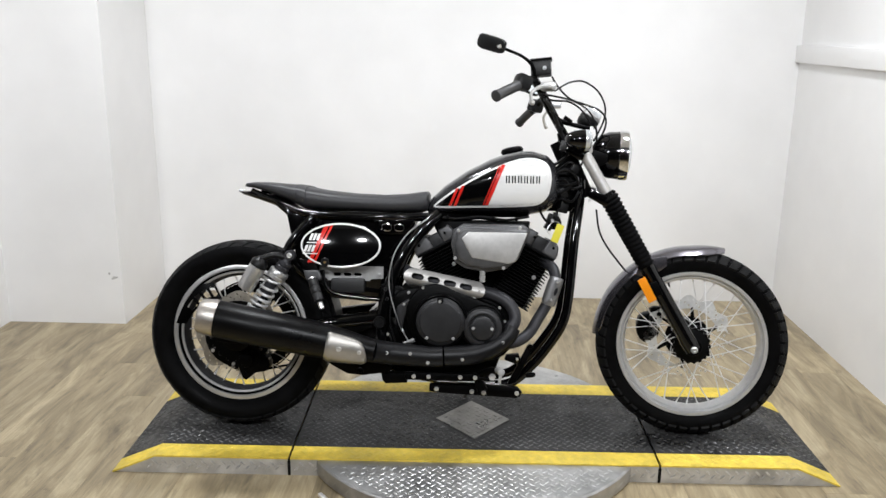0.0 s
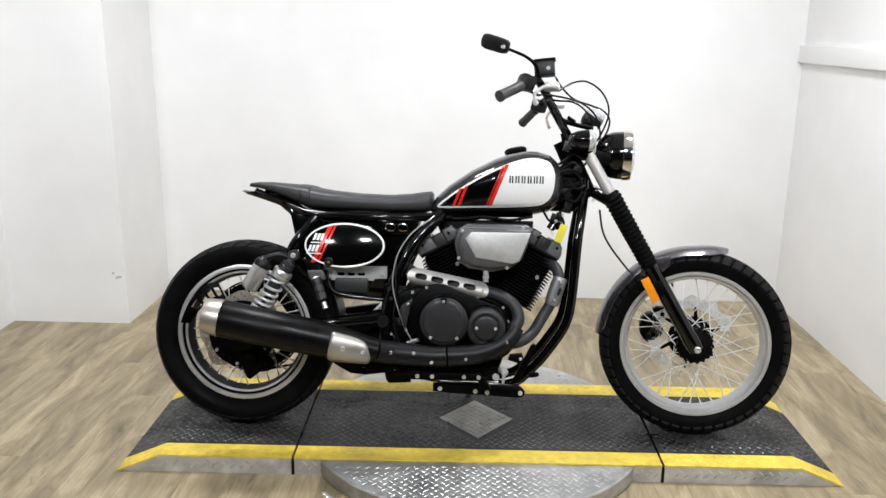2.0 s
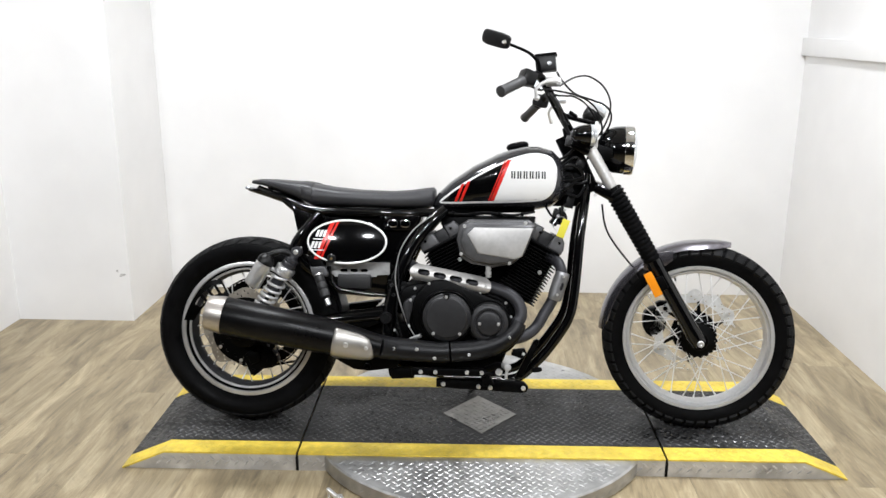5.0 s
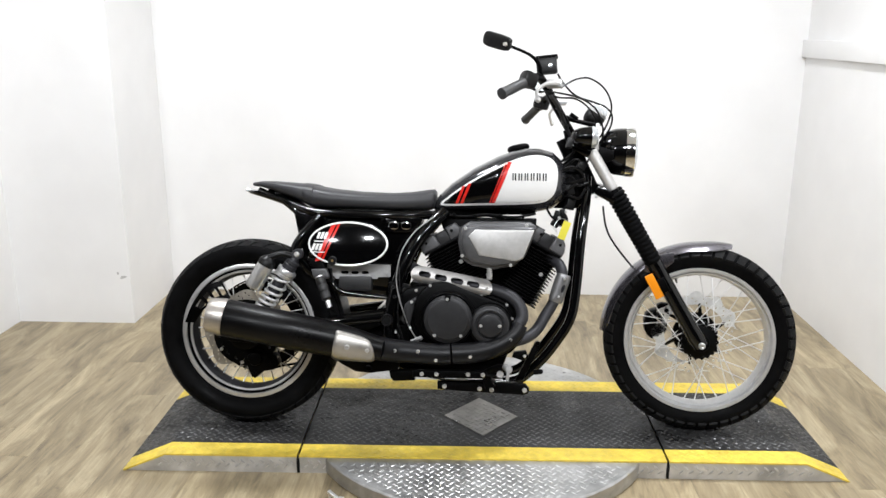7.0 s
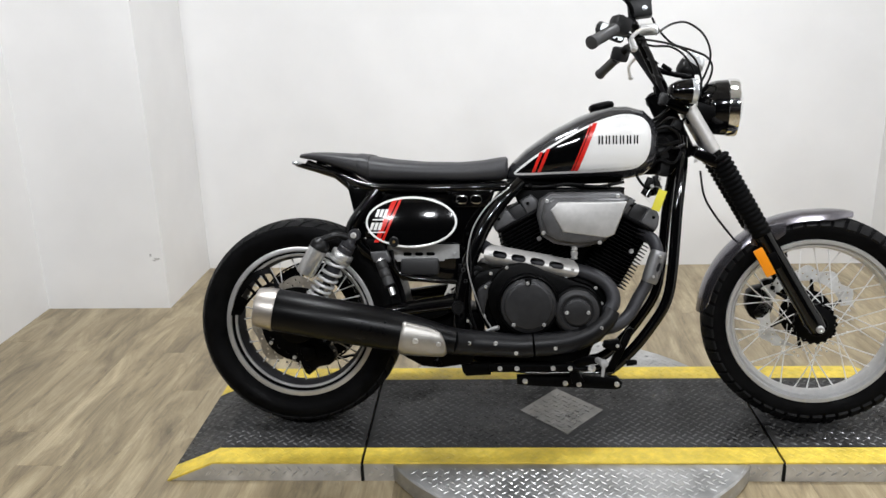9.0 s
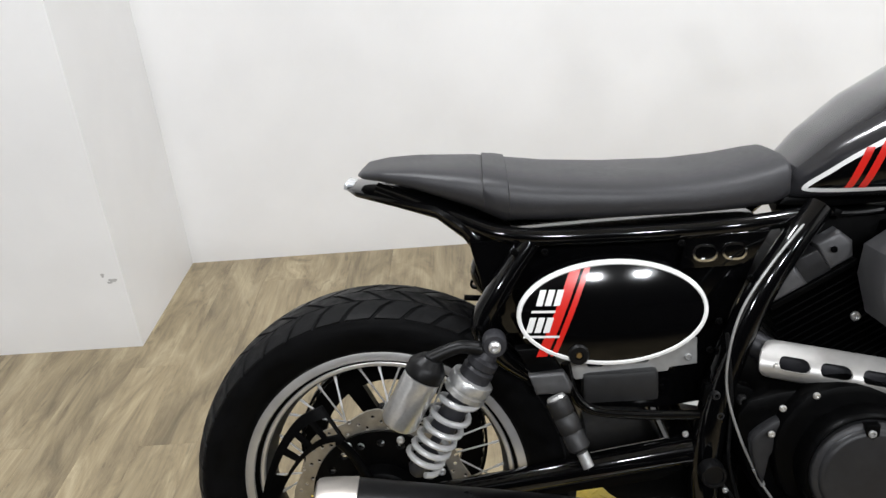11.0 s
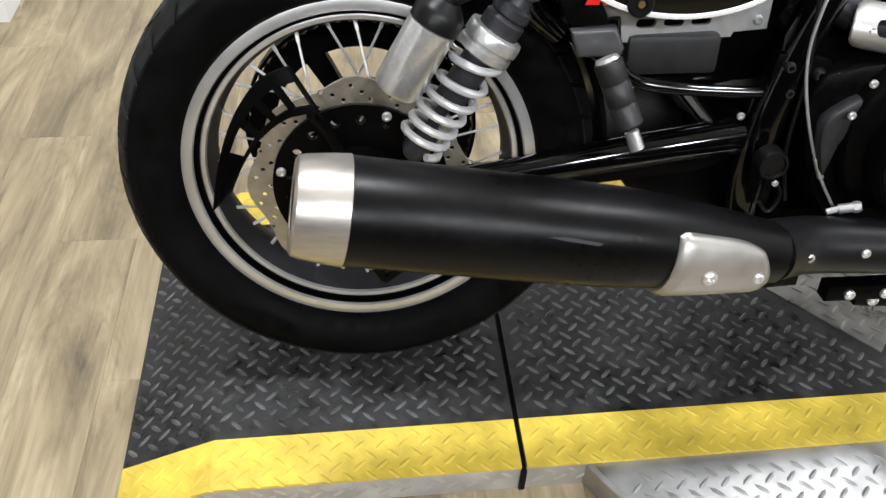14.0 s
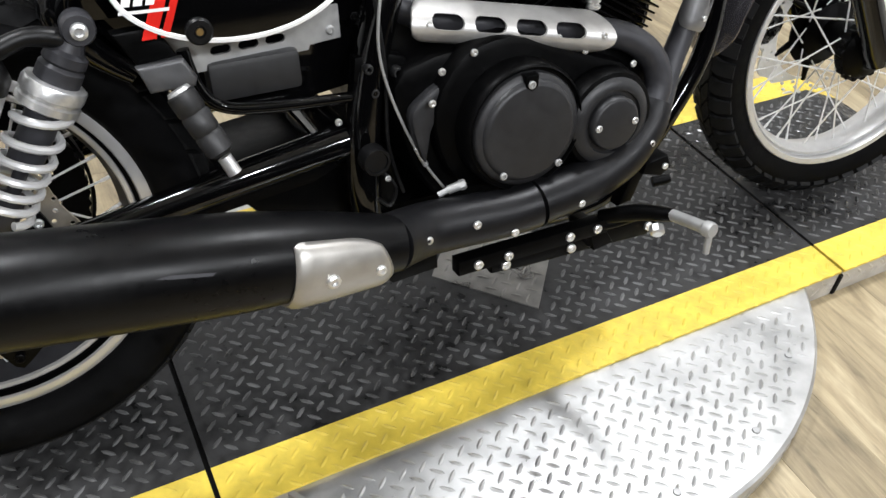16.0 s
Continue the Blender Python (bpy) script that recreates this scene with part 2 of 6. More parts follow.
def tube(pts, r, n=12, k=6, cap=True, squash=1.0, closed=False):
    """A round bar along a curve; r: one radius or one for each given point."""
    line = curve_pts(pts, k, closed)
    if isinstance(r, (list, tuple)):
        radii = [float(v) for v in np.interp(np.linspace(0, len(r) - 1, len(line)), range(len(r)), r)]
    else:
        radii = [r] * len(line)
    vs, fs, side = [], [], None
    m = len(line)
    for i, p in enumerate(line):
        d = (line[(i + 1) % m] - line[i - 1]) if closed else (line[min(i + 1, m - 1)] - line[max(i - 1, 0)])
        d.normalize()
        if side is None:
            side = d.orthogonal() if abs(d.y) > 0.9 else d.cross(Vector((0, 1, 0)))
        side = (side - d * side.dot(d)).normalized()
        up = d.cross(side)
        for j in range(n):
            a = 2 * math.pi * j / n
            vs.append(p + radii[i] * (math.cos(a) * side + squash * math.sin(a) * up))
    for i in range(m if closed else m - 1):
        for j in range(n):
            a, b = i * n + j, i * n + (j + 1) % n
            c, e = ((i + 1) % m) * n + (j + 1) % n, ((i + 1) % m) * n + j
            fs.append((a, b, c, e))
    if cap and not closed:
        fs += [tuple(range(n))[::-1], tuple(range((m - 1) * n, m * n))]
    return vs, fs


def lathe(prof, c=(0, 0, 0), ax=(0, 1, 0), n=32, closed=False):
    """A turned form: prof rows are radius and place along the axis."""
    ax = Vector(ax).normalized()
    u = ax.orthogonal().normalized() if abs(ax.z) > 0.99 else ax.cross(Vector((0, 0, 1))).normalized()
    w = ax.cross(u)
    vs, fs = [], []
    for r, a in prof:
        for j in range(n):
            t = 2 * math.pi * j / n
            vs.append(Vector(c) + ax * a + r * (math.cos(t) * u + math.sin(t) * w))
    m = len(prof)
    for i in range(m if closed else m - 1):
        for j in range(n):
            fs.append((i * n + j, i * n + (j + 1) % n, ((i + 1) % m) * n + (j + 1) % n, ((i + 1) % m) * n + j))
    if not closed:
        if prof[0][0] > 1e-6:
            fs.append(tuple(range(n)))
        if prof[-1][0] > 1e-6:
            fs.append(tuple(range((m - 1) * n, m * n)))
    return vs, fs


def inset(outline, d):
    n, out = len(outline), []
    area = sum(outline[i][0] * outline[(i + 1) % n][1] - outline[(i + 1) % n][0] * outline[i][1] for i in range(n))
    s = 1 if area > 0 else -1
    for i in range(n):
        a, b, c = Vector(outline[i - 1]), Vector(outline[i]), Vector(outline[(i + 1) % n])
        e, f = (b - a).normalized(), (c - b).normalized()
        nrm = Vector((-e.y - f.y, e.x + f.x)) * s
        ln = nrm.length
        k = min(1.6, 2 / max(ln * ln / 1, 0.4)) if ln > 1e-6 else 0
        out.append(tuple(b + nrm * (d * k / 1.0 if ln > 1e-6 else 0)))
    return out


def prism(outline, l0, l1, bev=0.004, steps=2):
    """An outline in x and h, raised from lateral place l0 to l1 with rounded rims on the l1 side and the l0 side."""
    rings = []
    sgn = 1 if l1 > l0 else -1
    for i in range(steps + 1):
        a = math.pi / 2 * i / steps
        rings.append((inset(outline, bev * (1 - math.sin(a))), l0 + sgn * bev * (1 - math.cos(a))))
    for i in range(steps + 1):
        a = math.pi / 2 * (1 - i / steps)
        rings.append((inset(outline, bev * (1 - math.sin(a))), l1 - sgn * bev * (1 - math.cos(a))))
    n = len(outline)
    vs = [(x, l, h) for ring, l in rings for x, h in ring]
    fs = [(i * n + j, i * n + (j + 1) % n, (i + 1) * n + (j + 1) % n, (i + 1) * n + j) for i in range(len(rings) - 1) for j in range(n)]
    fs += [tuple(range(n)), tuple(range((len(rings) - 1) * n, len(rings) * n))]
    return vs, fs


def rounded(outline, k=4):
    return [tuple(p.xy) for p in curve_pts([(x, h, 0) for x, h in outline], k, closed=True)]


def rbox(c, size, bev=0.004, rot=(0, 0, 0), seg=2):
    bm = bmesh.new()
    bmesh.ops.create_cube(bm, size=1)
    for v in bm.verts:
        v.co = Vector((v.co.x * size[0], v.co.y * size[1], v.co.z * size[2]))
    if bev:
        bmesh.ops.bevel(bm, geom=list(bm.edges), offset=bev, segments=seg, profile=0.6, affect="EDGES")
    m = pose(*c, *rot)
    bm.verts.index_update()
    geo = [tuple(m @ v.co) for v in bm.verts], [tuple(v.index for v in f.verts) for f in bm.faces]
    bm.free()
    return geo


def loft(rings, cap=True):
    n, vs = len(rings[0]), [p for ring in rings for p in ring]
    fs = [(i * n + j, i * n + (j + 1) % n, (i + 1) * n + (j + 1) % n, (i + 1) * n + j) for i in range(len(rings) - 1) for j in range(n)]
    if cap:
        fs += [tuple(range(n)), tuple(range((len(rings) - 1) * n, len(rings) * n))]
    return vs, fs


def holed_plate(outline, holes, thick, place, cuts=0):
    """A thin plate with openings; place(x, h) gives the lateral place of its inner face."""
    bm = bmesh.new()
    loops = []
    for ring in (outline, *holes):
        vs = [bm.verts.new((x, h, 0)) for x, h in ring]
        loops += [bm.edges.new((vs[i], vs[(i + 1) % len(vs)])) for i in range(len(vs))]
    bmesh.ops.triangle_fill(bm, use_beauty=True, use_dissolve=False, edges=loops)
    if cuts:
        bmesh.ops.subdivide_edges(bm, edges=list(bm.edges), cuts=cuts, use_grid_fill=True)
    bm.verts.index_update()
    flat = [(v.co.x, v.co.y) for v in bm.verts]
    tris = [tuple(v.index for v in f.verts) for f in bm.faces]
    rims = [(e.verts[0].index, e.verts[1].index) for e in bm.edges if len(e.link_faces) == 1]
    bm.free()
    n = len(flat)
    vs = [(x, place(x, h), h) for x, h in flat] + [(x, place(x, h) - thick, h) for x, h in flat]
    fs = [t for t in tris] + [tuple(i + n for i in t[::-1]) for t in tris] + [(a, b, b + n, a + n) for a, b in rims]
    return vs, fs


def ellipse(cx, ch, a, b, n=48, tilt=0.0):
    c, s = math.cos(tilt), math.sin(tilt)
    return [(cx + a * math.cos(t) * c - b * math.sin(t) * s, ch + a * math.cos(t) * s + b * math.sin(t) * c) for t in (2 * math.pi * i / n for i in range(n))]


def slot(cx, ch, ln, wd, tilt, n=6):
    """A long hole with round ends."""
    pts = []
    for end, a0 in ((1, -math.pi / 2), (-1, math.pi / 2)):
        for i in range(n + 1):
            a = a0 + math.pi * i / n
            pts.append((end * (ln - wd) / 2 + wd / 2 * math.cos(a), wd / 2 * math.sin(a)))
    c, s = math.cos(tilt), math.sin(tilt)
    return [(cx + x * c - y * s, ch + x * s + y * c) for x, y in pts]


def decal(outline, place, out, rings=5):
    """A painted field on a curved side: the outline drawn in towards its middle, laid out by place(x, h)."""
    n = len(outline)
    cx, ch = sum(p[0] for p in outline) / n, sum(p[1] for p in outline) / n
    vs, fs = [], []
    for k in range(rings + 1):
        f = 1 - k / (rings + 0.5)
        for x, h in outline:
            px, ph = cx + (x - cx) * f, ch + (h - ch) * f
            vs.append((px, place(px, ph) - out, ph))
    fs = [(k * n + j, k * n + (j + 1) % n, (k + 1) * n + (j + 1) % n, (k + 1) * n + j) for k in range(rings) for j in range(n)]
    fs.append(tuple(range(rings * n, rings * n + n)))
    return vs, fs


def ribbon(a, b, c, d, place, out, n=10, m=3):
    """A four-sided painted stripe from side a-b to side d-c."""
    vs, fs = [], []
    for i in range(n + 1):
        t = i / n
        p, q = (a[0] + (b[0] - a[0]) * t, a[1] + (b[1] - a[1]) * t), (d[0] + (c[0] - d[0]) * t, d[1] + (c[1] - d[1]) * t)
        for j in range(m + 1):
            s = j / m
            x, h = p[0] + (q[0] - p[0]) * s, p[1] + (q[1] - p[1]) * s
            vs.append((x, place(x, h) - out, h))
    fs = [(i * (m + 1) + j, i * (m + 1) + j + 1, (i + 1) * (m + 1) + j + 1, (i + 1) * (m + 1) + j) for i in range(n) for j in range(m)]
    return vs, fs


# ---- room ----
ROOM_H = 2.7
B_L, B_R, P_R, P_L = (-1.692, 1.756), (1.730, 1.756), (-1.690, 1.180), (-2.281, 1.180)
F_L, F_R = (-2.281, -1.5), (1.730, -1.5)


def wall(name, p, q, label, thick=0.12, height=ROOM_H):
    """A wall that stands to the left of the way from p to q."""
    p, q = Vector(p), Vector(q)
    d = (q - p).normalized()
    n = Vector((-d.y, d.x)) * thick
    ring = [p, q, q + n, p + n]
    vs = [(v.x, v.y, z) for z in (-0.05, height) for v in ring]
    fs = [(0, 1, 2, 3), (7, 6, 5, 4)] + [(i, (i + 1) % 4, (i + 1) % 4 + 4, i + 4) for i in range(4)]
    return tagged(part(name, (vs, fs), WALL, None, angle=0), label=label, category="wall", kind="structure")


wall("wall_back", B_L, B_R, "white painted back wall behind the motorcycle")
wall("wall_right", B_R, F_R, "white painted side wall with a narrow ledge")
SHOP = [(-6.0, 2.0), (-6.0, -9.0), (6.0, -9.0), (6.0, 2.0)]
SHOPWALL = mat("grey_shop_wall", (0.10, 0.10, 0.105), 0.8, grain=0.1, scale=4)
for k, nm in enumerate(("wall_shop_left", "wall_shop_far", "wall_shop_right")):
    ob = wall(nm, SHOP[k + 1], SHOP[k], "plain dark grey shop wall", height=3.0)
    ob.data.materials[0] = SHOPWALL
for nm, p, q in (("wall_return_left", (-6.0, -1.5), F_L), ("wall_return_right", F_R, (6.0, -1.5))):
    ob = wall(nm, p, q, "plain dark grey shop wall beside the bay", height=3.0)
    ob.data.materials[0] = SHOPWALL
wall("wall_left", F_L, P_L, "white painted side wall with a mesh panel")
pier = [P_L, P_R, B_L, (-2.401, 1.876)]
pv = [(x, y, z) for z in (-0.05, ROOM_H) for x, y in pier]
pf = [(0, 1, 2, 3), (7, 6, 5, 4)] + [(i, (i + 1) % 4, (i + 1) % 4 + 4, i + 4) for i in range(4)]
pier_wall = part("wall_pier", (pv, pf), WALL, None, angle=0)
SCUFF = mat("grey_scuff", (0.50, 0.49, 0.48), 0.7, grain=0.25, scale=60)
for cx, cz, a, b in ((-1.724, 0.243, 0.013, 0.007), (-1.735, 0.236, 0.008, 0.004), (-1.752, 0.262, 0.005, 0.009)):
    smear = [(cx + a * math.cos(t) * (1 + 0.3 * math.sin(3 * t)), cz + b * math.sin(t) * (1 + 0.25 * math.cos(2 * t))) for t in (2 * math.pi * i / 14 for i in range(14))]
    part("scuff_mark", prism(smear, 1.180, 1.1792, 0.0002, 1), SCUFF, pier_wall, "small grey scuff on the paint")
tagged(pier_wall, label="white painted projecting corner of the wall", category="wall", kind="structure")
tagged(part("wall_header", rbox((0, -1.44, 2.86), (4.4, 0.11, 0.28), 0), SHOPWALL, None, angle=0), label="plain grey wall over the bay opening", category="wall", kind="structure")
tagged(part("ceiling", rbox((0, 0.36, ROOM_H + 0.06), (5.4, 3.6, 0.12), 0), CEIL, None, angle=0), label="plain white ceiling", category="ceiling", kind="structure")
tagged(part("ceiling_shop", rbox((0, -5.25, 3.0), (12.4, 7.6, 0.12), 0), SHOPWALL, None, angle=0), label="plain dark grey shop ceiling", category="ceiling", kind="structure")
rd = (Vector(F_R) - Vector(B_R)).normalized()
ra = math.degrees(math.atan2(rd.y, rd.x))
rc = Vector(B_R) + rd * 1.6 + Vector((rd.y, -rd.x)) * 0.012
tagged(part("trim_right", rbox((rc.x, rc.y, 1.3545), (3.2, 0.024, 0.088), 0.004, (0, 0, ra)), WALL, None), label="narrow white ledge board along the side wall", category="trim", kind="structure")

for lx, ly, lz, tip, wide, power in LAMPS:
    fixture = empty("spotlight" if tip else "ceiling_light", pose(lx, ly, lz, tip), label="white track spotlight aimed at the bay" if tip else "white round ceiling light", category="spotlight" if tip else "ceiling light", group="spotlights" if tip else "ceiling lights")
    r = wide / 2 + 0.006
    part("housing", geo_join(lathe([(r, -0.03), (r + 0.012, -0.03), (r + 0.012, 0.09), (r, 0.09)], (0, 0, 0), (0, 0, 1), 28, closed=True), lathe([(r, 0.08), (r * 0.6, 0.13), (0.0, 0.13)], (0, 0, 0), (0, 0, 1), 28)), WALL, fixture, "white housing")
    if tip:
        up = pose(0, 0, 0, -tip) @ Vector((0, 0, 2.94 - lz))
        part("stem", tube([(0, 0, 0.10), tuple(up)], 0.012, 8, 1), WALL, fixture)

# ---- floor ----
floor = tagged(part("floor", rbox((0, -3.4, -0.02), (12.2, 11.4, 0.03), 0), mat("subfloor", (0.16, 0.12, 0.08), 0.5, grain=0.2), None, angle=0), label="oak-look vinyl plank floor with varied grain", category="floor", kind="structure")

# ---- turntable platform ----
TOP = 0.065
CX, CY = 0.0535, 0.0825
Y0, Y1, S0, S1 = -0.228, 0.408, -0.146, 0.314
SEAM, SEAM_F, KINK, TIP = 0.619, 0.616, 1.070, 1.217


def lugs(field, pitch=0.033, rise=0.0016, length=0.0255, wide=0.0068):
    """Raised tread bars on a plate, slanting to and fro in turn; field(x, y) gives the height of the plate there, or None off it."""
    vs, fs = [], []
    for i in range(-80, 81):
        for j in range(-50, 51):
            for half, a in ((0.0, radians(42)), (0.5, radians(-42))):
                x, y = CX + (i + half) * pitch, CY + (j + half + 0.25) * pitch
                ok = [field(x + u, y + v) for u in (-0.009, 0.009) for v in (-0.009, 0.009)]
                if any(v is None for v in ok):
                    continue
                c, s = math.cos(a), math.sin(a)
                o = len(vs)
                for u, w, z in ((-length / 2, 0, 0), (-length / 4, -wide / 2, 0), (length / 4, -wide / 2, 0), (length / 2, 0, 0), (length / 4, wide / 2, 0), (-length / 4, wide / 2, 0), (-length / 4, 0, rise), (length / 4, 0, rise)):
                    px, py = x + u * c - w * s, y + u * s + w * c
                    vs.append((px, py, (field(px, py) or ok[0]) + z))
                fs += [(o, o + 1, o + 6), (o + 1, o + 2, o + 7, o + 6), (o + 2, o + 3, o + 7), (o + 3, o + 4, o + 7), (o + 4, o + 5, o + 6, o + 7), (o + 5, o, o + 6)]
    return vs, fs


def deck_height(x):
    r = abs(x - CX)
    return TOP if r <= KINK else TOP - (r - KINK) / (TIP - KINK) * (TOP - 0.003)


def strip_plate(xs, y0, y1, lift=0.0, thick=0.006):
    top = [(x, deck_height(x) + lift) for x in xs]
    ring = top + [(x, z - thick) for x, z in top[::-1]]
    n = len(ring)
    vs = [(x, y0, z) for x, z in ring] + [(x, y1, z) for x, z in ring]
    fs = [(i, (i + 1) % n, (i + 1) % n + n, i + n) for i in range(n)]
    m = len(xs)
    fs += [(i, i + 1, n - 2 - i, n - 1 - i) for i in range(m - 1)] + [(n + i + 1, n + i, 2 * n - 1 - i, 2 * n - 2 - i) for i in range(m - 1)]
    return vs, fs


def skirt(xs, y, thick):
    ring = [(x, deck_height(x) - 0.003) for x in xs] + [(xs[-1], 0.0), (xs[0], 0.0)]
    return prism(ring, y, y + thick, 0.0005, 1)


G = 0.004
DECK = pose(CX, CY, 0, 0, 0, 0.68) @ pose(-CX, -CY, 0)
PIECES = {"ramp_rear": (CX - TIP, CX - KINK, CX - SEAM - G), "deck_centre": (CX - SEAM + G, CX + SEAM_F - G), "ramp_front": (CX + SEAM_F + G, CX + KINK, CX + TIP)}
for name, xs in PIECES.items():
    base = "ramp" if name.startswith("ramp") else "turntable_deck"
    what = "black tread-plate ramp with yellow edge stripes on the floor" if base == "ramp" else "black tread-plate turntable deck with yellow edge stripes"
    thing = empty(base, DECK, label=what, category=base.split("_")[0], group="turntable platform")
    lo, hi = xs[0], xs[-1]
    deck = part("deck_plate", strip_plate(xs, S0 + 0.0005, S1 - 0.0005), BLACKPLATE, thing, "black tread plate", angle=0)

    def field(x, y, y0=S0, y1=S1, lo=lo, hi=hi):
        if not (lo < x < hi and y0 < y < y1):
            return None
        if base == "turntable_deck" and abs(x - CX) / 0.1355 + abs(y - CY) / 0.153 < 1.05:
            return None
        return deck_height(x)

    tagged(part("tread_pattern", lugs(field, rise=0.0018), BLACKBAR, deck, "raised tread bars"), kind="stuff")
    for y0, y1, ys in ((Y0, S0, Y0 + 0.002), (S1, Y1, Y1 - 0.006)):
        st = part("edge_stripe", strip_plate(xs, y0, y1), YELLOW, thing, "worn yellow safety stripe", angle=0)
        tagged(part("tread_pattern", lugs(lambda x, y: field(x, y, y0 - 0.004, y1 + 0.004)), YELLOW, st, "yellow painted tread bars"), kind="stuff")
        sk = part("skirt", skirt(xs, ys, 0.004), SKIRT, thing, "aluminium tread-plate skirt", angle=0)
        if ys < 0:
            bars = lugs(lambda x, y: (0.0 if lo < x < hi and 0.0 < y - 0.004 < deck_height(x) - 0.012 else None))
            bars = [(x, ys - z, y) for x, y, z in bars[0]], bars[1]
            # Brighter metal than the skirt puts the bars' highlights into their colour.
            tagged(part("tread_pattern", bars, STEEL, sk, "raised tread bars"), kind="stuff")
    if base == "ramp":
        inner = xs[-1] if xs[-1] < 0 else xs[0]
        part("gap_strip", rbox((inner + (G if inner < 0 else -G), (Y0 + Y1) / 2, 0.028), (0.009, Y1 - Y0 + 0.006, 0.05), 0.001), GAP, thing, "black rubber joint strip")
    else:
        R, DX, DY = 0.608, CX - 0.003, CY + 0.002
        rim = part("turning_disc", lathe([(R - 0.004, 0.004), (R, 0.006), (R, TOP - 0.012), (R - 0.006, TOP - 0.007), (0.02, TOP - 0.0065)], (DX, DY, 0), (0, 0, 1), 128), ALU, thing, "round aluminium tread-plate disc")
        tagged(part("tread_pattern", lugs(lambda x, y: TOP - 0.0066 if (x - DX) ** 2 + (y - DY) ** 2 < (R - 0.012) ** 2 and not Y0 - 0.006 < y < Y1 + 0.006 else None), ALU, rim, "raised tread bars"), kind="stuff")
        flat = lugs(lambda u, v: 0.0 if abs(u) < 0.62 * math.pi * R and 0.008 < v < TOP - 0.016 else None)
        bent = [(DX + (R + w) * math.sin(u / R), DY - (R + w) * math.cos(u / R), v) for u, v, w in flat[0]]
        tagged(part("tread_pattern", (bent, flat[1]), ALU, rim, "raised tread bars round the disc edge"), kind="stuff")
        for a in range(10, 360, 20):
            bx, by = DX + (R - 0.05) * math.cos(radians(a)), DY + (R - 0.05) * math.sin(radians(a))
            if not Y0 - 0.02 < by < Y1 + 0.02:
                part("screw", lathe([(0.007, 0), (0.006, 0.0025), (0.0, 0.003)], (bx, by, TOP - 0.0066), (0, 0, 1), 10), TRAY, rim)
        dia = [(CX - 0.1355, CY), (CX + 0.004, CY - 0.153), (CX + 0.1355, CY), (CX - 0.004, CY + 0.153)]
        dv = [(x, y, z) for z in (TOP - 0.002, TOP + 0.003) for x, y in dia]
        dm = part("diamond_plate", (dv, pf), WORNALU, thing, "bare aluminium tread-plate lozenge", angle=0)
        tagged(part("tread_pattern", lugs(lambda x, y: TOP + 0.003 if abs(x - CX) / 0.1355 + abs(y - CY) / 0.153 < 0.98 else None), WORNALU, dm, "raised tread bars"), kind="stuff")

# ---- toggle clamp beside the disc ----
clamp = empty("toggle_clamp", pose(-0.388, -0.452, 0.0, 0, 0, -40), label="steel toggle clamp with a red handle at the disc edge", category="clamp")
part("base_plate", rbox((0.0, 0.0, 0.002), (0.062, 0.034, 0.004), 0.001), STEEL, clamp, "bright steel base plate")
for y in (-0.008, 0.008):
    part("side_plate", prism([(-0.022, 0.004), (0.018, 0.004), (0.020, 0.030), (0.008, 0.048), (-0.010, 0.042)], y - 0.0015, y + 0.0015, 0.0005), STEEL, clamp)
part("clamp_arm", rbox((-0.022, 0.0, 0.040), (0.060, 0.012, 0.010), 0.002, (0, 12, 0)), STEEL, clamp, "bright steel arm")
part("spindle", tube([(-0.045, 0, 0.045), (-0.045, 0, 0.010)], 0.004, 10, 1), STEEL, clamp)
part("spindle_foot", lathe([(0.008, 0.0), (0.009, 0.004), (0.007, 0.010), (0.0, 0.010)], (-0.045, 0, 0.002), (0, 0, 1), 14), PLASTIC, clamp, "black rubber foot")
part("lever_bar", rbox((0.018, 0.0, 0.034), (0.034, 0.006, 0.010), 0.002, (0, 10, 0)), STEEL, clamp)
part("handle", lathe([(0.0, 0.0), (0.008, 0.002), (0.0105, 0.010), (0.0095, 0.040), (0.0105, 0.066), (0.008, 0.074), (0.0, 0.076)], (0.026, 0.0, 0.033), (1, 0, -0.12), 16), RED, clamp, "red plastic handle")

# ---- motorcycle ----
bike = empty("motorcycle", pose(0.003, 0.045, TOP, -11.6, 0, -0.5), label="black and white motorcycle with red stripes leaning on the deck", category="motorcycle")
AX_F, AX_R = Vector((0.797, -0.010, 0.3275)), Vector((-0.781, -0.030, 0.3285))
RAKE = radians(28.4)
HEAD = Vector((0.345, 0, 1.0))
STEER = Matrix.Translation((0.017, -0.010, 0.0)) @ Matrix.Translation(HEAD) @ Matrix.Rotation(radians(-8), 4, Vector((-math.sin(RAKE), 0, math.cos(RAKE)))) @ Matrix.Translation(-HEAD)


def bolt(c, r, parent, material=STEEL, ax=(0, -1, 0), m=None, rise=None):
    k = rise or r * 0.7
    return part("bolt", lathe([(r, 0), (r, k * 0.7), (r * 0.75, k), (r * 0.5, k), (r * 0.45, k * 0.5), (0, k * 0.5)], c, ax, 10), material, parent, m=m)


